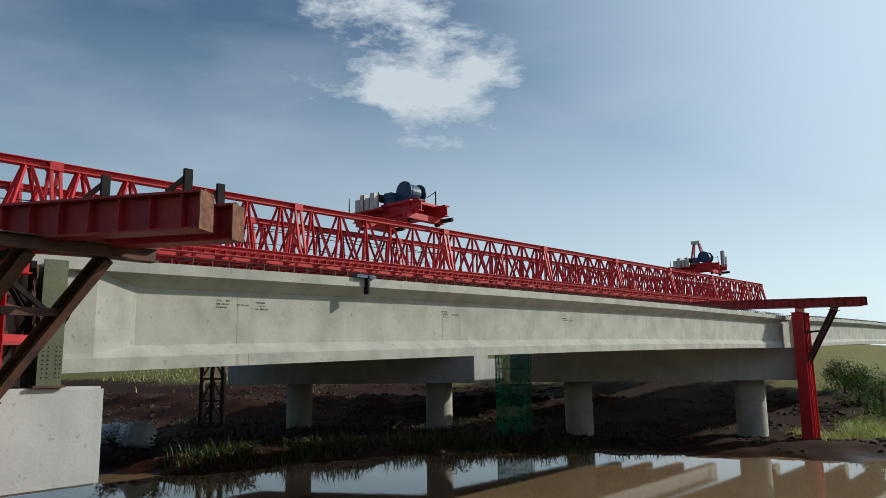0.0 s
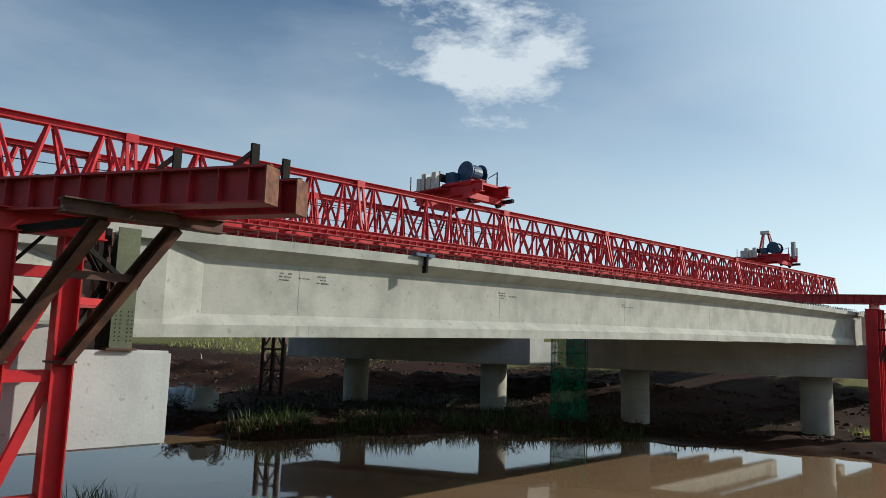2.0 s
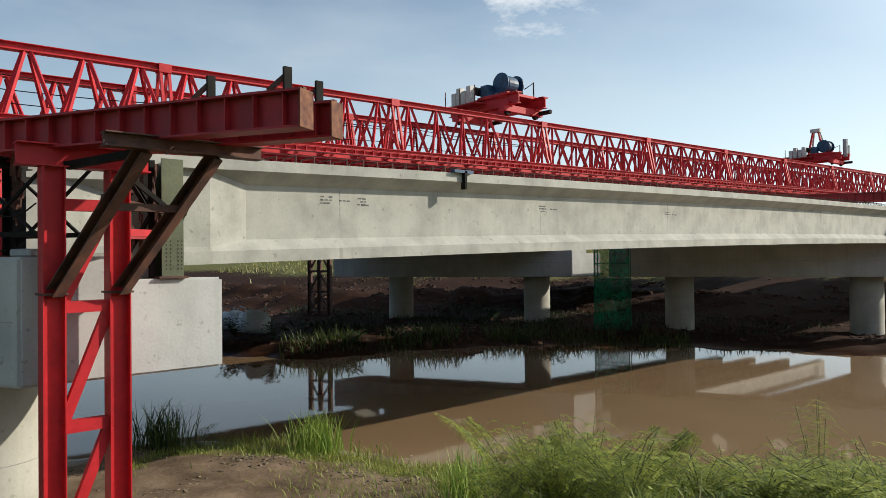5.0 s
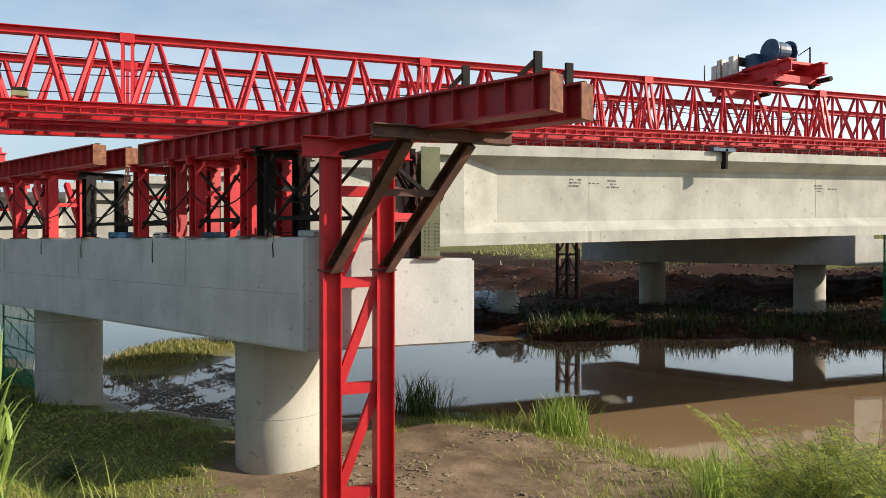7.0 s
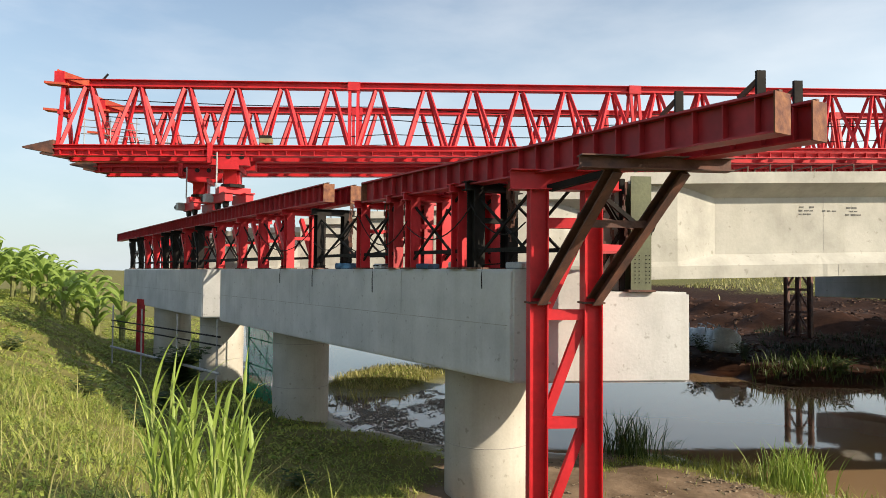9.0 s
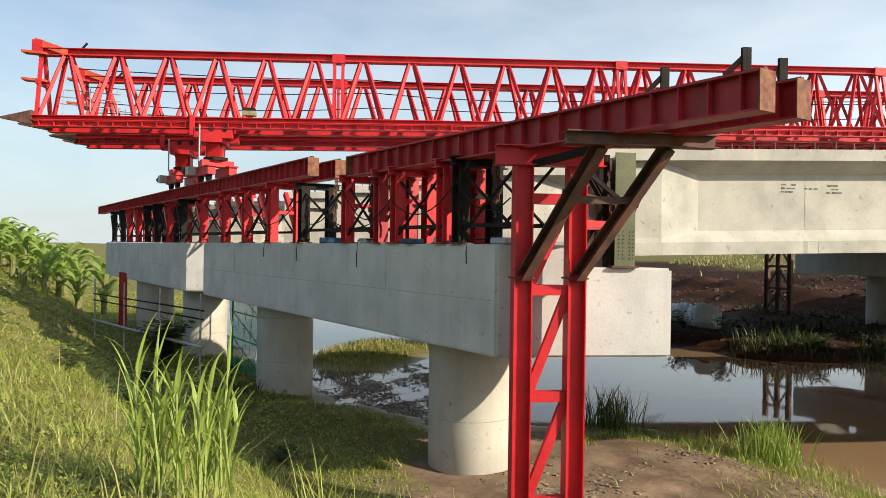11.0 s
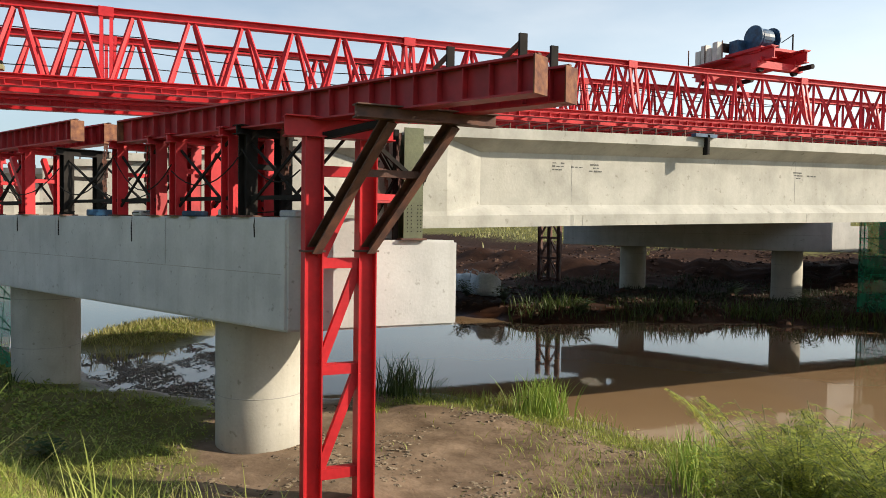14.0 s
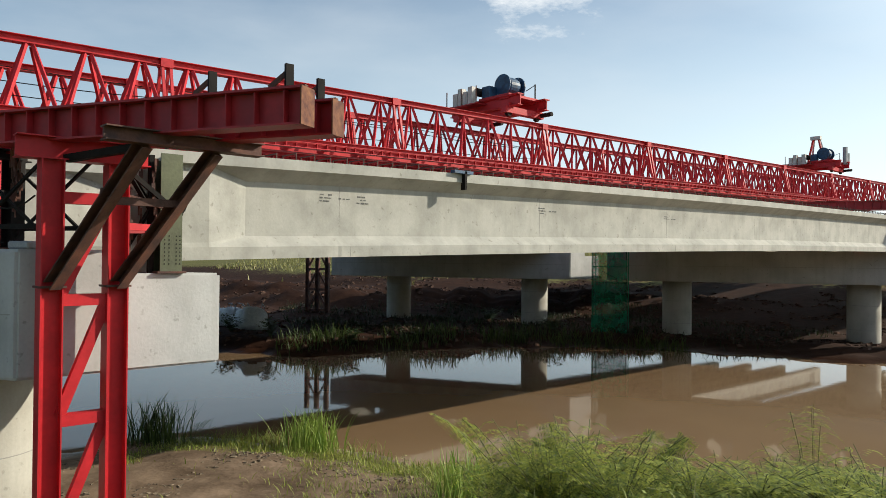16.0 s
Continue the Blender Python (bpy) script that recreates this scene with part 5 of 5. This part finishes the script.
proto = make_banana(7)
spots = [(-40 - (i % 8) * 2.3 + (i * 37 % 11) * 0.13, -13.8 - (i % 8) * 1.25 - (i // 8) * 1.7 - (i * 53 % 7) * 0.2) for i in range(56)]
proto.matrix_basis = Matrix.Translation((*spots[0], float(height(*spots[0]))))
proto.scale = (1.25, 1.25, 1.25)
for i, (x, y) in enumerate(spots[1:]):
    c = copy_thing(proto, Matrix.Translation((x, y, float(height(x, y)) - 0.1)) @ Matrix.Rotation(i * 1.7, 4, "Z"))
    k = 0.95 + 0.4 * ((i * 29) % 10) / 10
    c.scale = (k, k, k)


def add_tree(x, y, h, rad, seed, leaf=1.0):
    r = random.Random(seed)
    z = float(height(x, y))
    root = thing("tree", "small leafy green tree beyond the bridge", "tree", (x, y, z), "trees")
    bm = bmesh.new()
    tube(bm, [(0, 0, -0.2), (0.1, 0, h * 0.3), (0, 0.1, h * 0.6)], 0.09, 7)
    for _ in range(6):
        a = r.random() * 6.28
        tube(bm, [(0.05, 0.02, h * 0.3), (math.cos(a) * rad * 0.4, math.sin(a) * rad * 0.4, h * 0.55), (math.cos(a) * rad * 0.8, math.sin(a) * rad * 0.8, h * 0.75)], 0.035, 5)
    part("trunk", bm, BARK, root)
    v, f = [], []
    for _ in range(46):
        a, e = r.random() * 6.28, r.random()
        cc = Vector((math.cos(a) * rad * (0.3 + 0.7 * r.random()) * (1 - 0.4 * e), math.sin(a) * rad * (0.3 + 0.7 * r.random()) * (1 - 0.4 * e), h * (0.05 + 0.88 * e)))
        for _ in range(60):
            c = cc + Vector((r.gauss(0, 1), r.gauss(0, 1), r.gauss(0, 0.8))) * rad * 0.17
            d1 = Vector((r.gauss(0, 1), r.gauss(0, 1), r.gauss(0, 0.6))).normalized() * 0.11 * leaf
            d2 = d1.orthogonal().normalized() * 0.045 * leaf
            i0 = len(v)
            v += [tuple(c), tuple(c + d1 * 0.5 + d2), tuple(c + d1), tuple(c + d1 * 0.5 - d2)]
            f.append((i0, i0 + 1, i0 + 2, i0 + 3))
    me = bpy.data.meshes.new("crown")
    me.from_pydata(v, [], f)
    me.materials.append(TREE)
    part("crown", me, TREE, root)
    return root


for i, (x, y, h, rd) in enumerate([(-8.6, 52, 3.0, 1.6), (-5.6, 54, 3.4, 1.9), (-11.0, 58, 2.6, 1.5), (-2.5, 52, 3.2, 1.8), (-7.0, 62, 3.6, 2.0), (2.0, 56, 3.6, 2.2), (-13.5, 66, 2.8, 1.7)]):
    add_tree(x, y, h, rd, 130 + i)


# ---- site clutter ----
def add_netting(s, dy, z0, z1, w, d, label, off=0.0):
    c = on_cap(s, off, z0) + Vector((0, dy, 0))
    root = thing("netted_scaffold", label, "scaffold", c, "netted scaffolds")
    for a in (-w / 2, w / 2):
        for b in (-d / 2, d / 2):
            p = c + C * a + N * b
            bar("pole", p, p + UP * (z1 - z0), 0.05, 0.05, NET, root, "O")
    zz = z0 + 0.3
    while zz < z1:
        for b in (-d / 2, d / 2):
            bar("ledger", c + C * (-w / 2) + N * b + UP * (zz - z0), c + C * (w / 2) + N * b + UP * (zz - z0), 0.04, 0.04, NET, root, "O")
        if zz + 0.85 < z1:
            bar("brace", c + C * (-w / 2) + N * (-d / 2) + UP * (zz - z0), c + C * (w / 2) + N * (-d / 2) + UP * (zz - z0 + 0.85), 0.03, 0.03, NET, root, "O")
        zz += 0.85
    # draped sheet with soft folds
    r = random.Random(int(s * 10))
    bm = bmesh.new()
    nx, nz = 16, 14
    vs = []
    for k in range(nz + 1):
        for i in range(nx + 1):
            a = -w / 2 - 0.05 + (w + 0.1) * i / nx
            b = -d / 2 - 0.06 - 0.05 * math.sin(i * 1.7 + k * 0.5) - 0.03 * r.random()
            vs.append(bm.verts.new(C * a + N * b + UP * ((z1 - z0) * k / nz)))
    for k in range(nz):
        for i in range(nx):
            j = k * (nx + 1) + i
            bm.faces.new((vs[j], vs[j + 1], vs[j + nx + 2], vs[j + nx + 1]))
    bmesh.ops.solidify(bm, geom=bm.faces[:], thickness=0.006)
    part("net_sheet", bm, NET_SHEET, root, "sheer green safety net")
    return root


def net_material():
    m = material("sheer green net", (0.02, 0.40, 0.22), (0.01, 0.26, 0.14), 2.0, 0.8, fine=14)
    nt = m.node_tree
    bs, out = nt.nodes["Principled BSDF"], nt.nodes["Material Output"]
    tr, mix = nt.nodes.new("ShaderNodeBsdfTransparent"), nt.nodes.new("ShaderNodeMixShader")
    mix.inputs[0].default_value = 0.35
    nt.links.new(bs.outputs[0], mix.inputs[1])
    nt.links.new(tr.outputs[0], mix.inputs[2])
    nt.links.new(mix.outputs[0], out.inputs[0])
    return m


NET_SHEET = net_material()
add_netting(12.3, 0.0, 0.1, 3.2, 2.5, 1.3, "green netted scaffold tower between the pier caps", 0.9)
add_netting(11.05, SPAN - 2.1, 0.2, 4.75, 1.7, 1.1, "green netted scaffold tower at the far bent")


def add_sack(x, y, w, h, tilt, seed):
    r = random.Random(seed)
    root_z = float(height(x, y))
    bm = bmesh.new()
    bmesh.ops.create_icosphere(bm, subdivisions=3, radius=0.5)
    for v in bm.verts:
        k = 1 + 0.10 * math.sin(5 * v.co.x + seed) * math.cos(4 * v.co.y + 2 * seed) + 0.05 * math.sin(11 * v.co.z + seed)
        q = Vector([math.copysign(abs(c * 2) ** 0.6, c) * 0.5 for c in v.co]) * k
        v.co = Vector((q.x * w, q.y * w, (q.z + 0.42) * h))
    for a in (-0.3, 0.3):
        tube(bm, [(a * w, -0.25 * w, h * 0.85), (a * w, -0.2 * w, h * 1.12), (a * w, 0.2 * w, h * 1.12), (a * w, 0.25 * w, h * 0.85)], 0.03, 5)
    ob = new("bulk_sack", mesh_of(bm, "bulk_sack", BAG, True))
    ob.matrix_basis = Matrix.Translation((x, y, root_z)) @ Matrix.Rotation(seed, 4, "Z") @ Matrix.Rotation(tilt, 4, "X")
    return tagged(ob, "white woven bulk sack lying on the far bank", "sack", "bulk sacks")


for i, (x, y, w, h, t) in enumerate([(-36.9, 17.0, 1.1, 1.0, 0.1), (-35.8, 16.9, 1.1, 1.1, 0.2), (-34.6, 16.9, 1.15, 1.1, 0.25), (-33.2, 16.8, 1.25, 1.2, 0.4)]):
    add_sack(x, y, w, h, t, i + 1)

# dark lattice trestle at the far end of the far bent
root = thing("steel_trestle", "dark rusty lattice trestle under the far rail beams", "trestle", (-39.1, 24.2, 0.6), "trestles")
for d in (-0.7, 0.0, 0.7):
    bar("leg", Vector((-39.1, 24.2, 0.4)) + C * d, Vector((-39.1, 24.2, 5.4)) + C * d, 0.24, 0.24, RUST, root, "I", up=C)
for z in (0.9, 2.2, 3.5, 4.7):
    bar("strut", Vector((-39.1, 24.2, z)) - C * 0.7, Vector((-39.1, 24.2, z)) + C * 0.7, 0.12, 0.14, RUST, root)
for z in (0.95, 2.25, 3.55):
    bar("diagonal", Vector((-39.1, 24.2, z)) - C * 0.7, Vector((-39.1, 24.2, z + 1.2)), 0.1, 0.1, RUST, root)
    bar("diagonal", Vector((-39.1, 24.2, z + 1.2)), Vector((-39.1, 24.2, z)) + C * 0.7, 0.1, 0.1, RUST, root)
root = thing("steel_trestle", "rusty red trestle leg behind the last pier", "trestle", (-33.0, -10.6, 0.9), "trestles")
for d in (-0.3, 0.3):
    bar("leg", Vector((-33.0, -10.6, 0.6)) + C * d, Vector((-33.0, -10.6, 3.0)) + C * d, 0.2, 0.2, RED_OLD, root, "I", up=C)
for z in (1.0, 1.8, 2.6):
    bar("strut", Vector((-33.0, -10.6, z)) - C * 0.3, Vector((-33.0, -10.6, z)) + C * 0.3, 0.1, 0.1, RED_OLD, root)

# pipe rails round the second pair of piers
root = thing("pipe_railing", "grey steel pipe railing round the shaded piers", "railing", (-27.0, -8.0, 0.6))
a, b = Vector((-29.5, -10.6, 0.0)), Vector((-20.9, -4.5, 0.0))
for z, m_, r_ in ((1.25, WHITE, 0.09), (2.05, BLACK, 0.05), (2.3, BLACK, 0.05)):
    bar("pipe", a + UP * z, b + UP * (z + 0.1), r_, r_, PIPE if m_ is WHITE else BLACK, root, "O")
for t in (0.02, 0.35, 0.68, 0.98):
    p = a.lerp(b, t)
    bar("post", p + UP * 0.3, p + UP * 2.9, 0.06, 0.06, PIPE, root, "O")

# clamp and hanging chain on the girder, stencil marks
root = thing("edge_clamp", "dark steel clamp hung on the girder's top edge", "clamp", (-10.06, 9.5, 5.85))
bar("plate", (-10.05, 9.5, 5.62), (-10.05, 9.5, 5.98), 0.12, 0.05, BLACK, root, up=Vector((0, 1, 0)))
bar("arm", (-10.05, 9.2, 5.96), (-10.05, 9.7, 5.96), 0.12, 0.06, BLUE, root)
root = thing("hanging_chain", "black chain hanging beside the girder end", "chain", (-9.85, 4.2, 5.0))
for k in range(14):
    z = 5.75 - k * 0.075
    p = Vector((-9.82, 4.28 - 0.035 * k, z))
    bar("link", p, p - UP * 0.085 - Vector((0, 0.03, 0)), 0.028 if k % 2 else 0.012, 0.012 if k % 2 else 0.028, BLACK, root)


def add_stencil(y, z, cols, rows, name="stencil_mark"):
    """Unreadable stencilled lines: plain bars."""
    root = thing(name, "dark stencilled marks on the girder web", "marking", (-10.36, y, z), "stencil marks")
    r = random.Random(int(y * 10))
    for i in range(cols):
        for k in range(rows):
            y0 = y + i * 0.38 + 0.02 * r.random()
            z0 = z - k * 0.055
            wd = 0.2 + 0.08 * r.random()
            if i == 1 and k != 1:
                continue
            for j in range(3):
                if r.random() < 0.85:
                    bar("ink_bar", (-10.386, y0 + wd * j / 3, z0), (-10.386, y0 + wd * (j + 0.55 + 0.3 * r.random()) / 3, z0), 0.006, 0.014 + 0.014 * r.random(), INK, root)
    return root


add_stencil(6.45, 5.36, 3, 3)
add_stencil(12.1, 5.42, 2, 3)
add_stencil(17.3, 5.46, 2, 2)

# chain bundles hung between the support posts
for k, (q, off, n) in enumerate([(-1.6, -0.8, 5), (-2.0, -0.6, 4), (1.9, -0.5, 5), (2.3, -0.7, 3), (4.2, -0.6, 3), (0.3, -0.5, 4)]):
    root = thing("chain_bundle", "dark chains hanging in a bundle from the rail beam", "chains", on_cap(q, off, 5.6), "chain bundles")
    r = random.Random(200 + k)
    for j in range(n):
        p = on_cap(q + r.gauss(0, 0.08), off + r.gauss(0, 0.05), 5.72)
        ln = 0.7 + 0.45 * r.random()
        bm = bmesh.new()
        for e in range(int(ln / 0.07)):
            c = Vector((0.015 * math.sin(e * 1.1 + j), 0.015 * math.cos(e * 0.9), -0.07 * e))
            if e % 2:
                add_box(bm, c + Vector((-0.02, -0.008, -0.045)), c + Vector((0.02, 0.008, 0.045)))
            else:
                add_box(bm, c + Vector((-0.008, -0.02, -0.045)), c + Vector((0.008, 0.02, 0.045)))
        part("chain", bm, RUST, root).location = p - root.location

# chain ladders and thin angle braces beside the olive column
for k, (x, y, ln) in enumerate([(-9.9, 3.2, 1.35), (-10.0, 3.36, 1.5), (-9.85, 3.5, 1.1), (-9.9, 3.02, 1.2)]):
    root = thing("hanging_chain", "rusty chain hanging between the tower and the olive column", "chain", (x, y, 5.62), "hanging chains")
    for e in range(int(ln / 0.085)):
        p = Vector((x + 0.012 * math.sin(e * 1.3 + k), y + 0.02 * math.sin(e * 0.7 + k), 5.62 - 0.085 * e))
        bar("link", p, p - UP * 0.1, 0.05 if e % 2 else 0.014, 0.014 if e % 2 else 0.05, RUST, root)
root = thing("angle_frame", "dark angle-iron frame braced against the olive column", "frame", (-9.95, 3.45, 4.06))
bar("post", (-9.98, 3.5, 4.06), (-9.98, 3.5, 5.68), 0.07, 0.07, BLACK, root, "C")
bar("diagonal", (-9.6, 2.95, 5.6), (-9.98, 3.5, 4.95), 0.07, 0.07, BLACK, root, "C")
bar("diagonal", (-9.9, 3.05, 4.2), (-9.98, 3.5, 4.95), 0.05, 0.05, BLACK, root, "C")
bar("rail", (-9.7, 2.95, 4.62), (-9.98, 3.52, 4.62), 0.05, 0.07, RED_OLD, root)

# small gear left on the cap
for k, (q, off, w, h, m_) in enumerate([(-1.9, -0.9, 0.35, 0.1, PIPE), (-0.2, -0.8, 0.3, 0.12, WHITE), (0.4, -1.0, 0.4, 0.09, BLUE), (2.1, -0.95, 0.35, 0.1, PIPE), (3.7, -0.9, 0.5, 0.12, BLUE)]):
    bm = bmesh.new()
    add_box(bm, (-w / 2, -0.12, 0), (w / 2, 0.12, h), 0.02)
    ob = new("packing_block", mesh_of(bm, "packing_block", m_))
    ob.location = on_cap(q, off, 4.36)
    ob.rotation_euler.z = 0.5 + k
    tagged(ob, "small steel packing block lying on the cap", "packing block", "packing blocks")

stuff_mesh("drift_debris", *clods(80000, (-26, -15.4, -3.8, 3.2), lambda x, y, r: (wob(x * 1.3, y * 2.1) + 0.5 * wob(x * 4.1, y * 6.3) + 0.12 * (x + 20) > -0.9 + 1.7 * r) & (height(x, y) < 0.1), 23, 0.006, 0.038), DEBRIS, "dark drifting mud and plant debris on the shallow water", "debris")

for k, (q0, q1, off, z0, z1, sag) in enumerate([(-1.0, 0.9, -1.12, 5.3, 5.1, 0.35), (0.9, 2.8, -1.12, 5.2, 5.4, 0.5), (2.8, 5.0, -1.12, 5.45, 4.95, 0.4), (-2.3, -1.0, -1.12, 5.0, 5.35, 0.3), (5.0, 8.7, -1.12, 5.3, 5.3, 0.5), (1.5, 4.95, -0.5, 5.3, 5.0, 0.45)]):
    bm = bmesh.new()
    tube(bm, [on_cap(q0 + (q1 - q0) * t, off, z0 + (z1 - z0) * t - sag * 4 * t * (1 - t)) for t in np.linspace(0, 1, 10)], 0.011, 5)
    ob = new("loose_cable", mesh_of(bm, "loose_cable", BLACK))
    tagged(ob, "thin black cable looped between the support posts", "cable", "loose cables")
for k, (q, ln) in enumerate([(4.9, 0.45), (2.05, 0.5), (-1.4, 0.35), (6.9, 0.4)]):
    bm = bmesh.new()
    p = on_cap(q, -1.115, 4.42) + Vector((0, -0.02, 0))
    tube(bm, [p + Vector((0.1, 0.25, 0.02)), p + Vector((0.0, -0.03, 0.0)), p + Vector((0.0, -0.05, -ln * 0.5)), p + Vector((0.02, -0.045, -ln))], 0.01, 5)
    ob = new("hanging_cable_end", mesh_of(bm, "hanging_cable_end", BLACK))
    tagged(ob, "black cable end hanging over the cap's edge", "cable", "hanging cable ends")
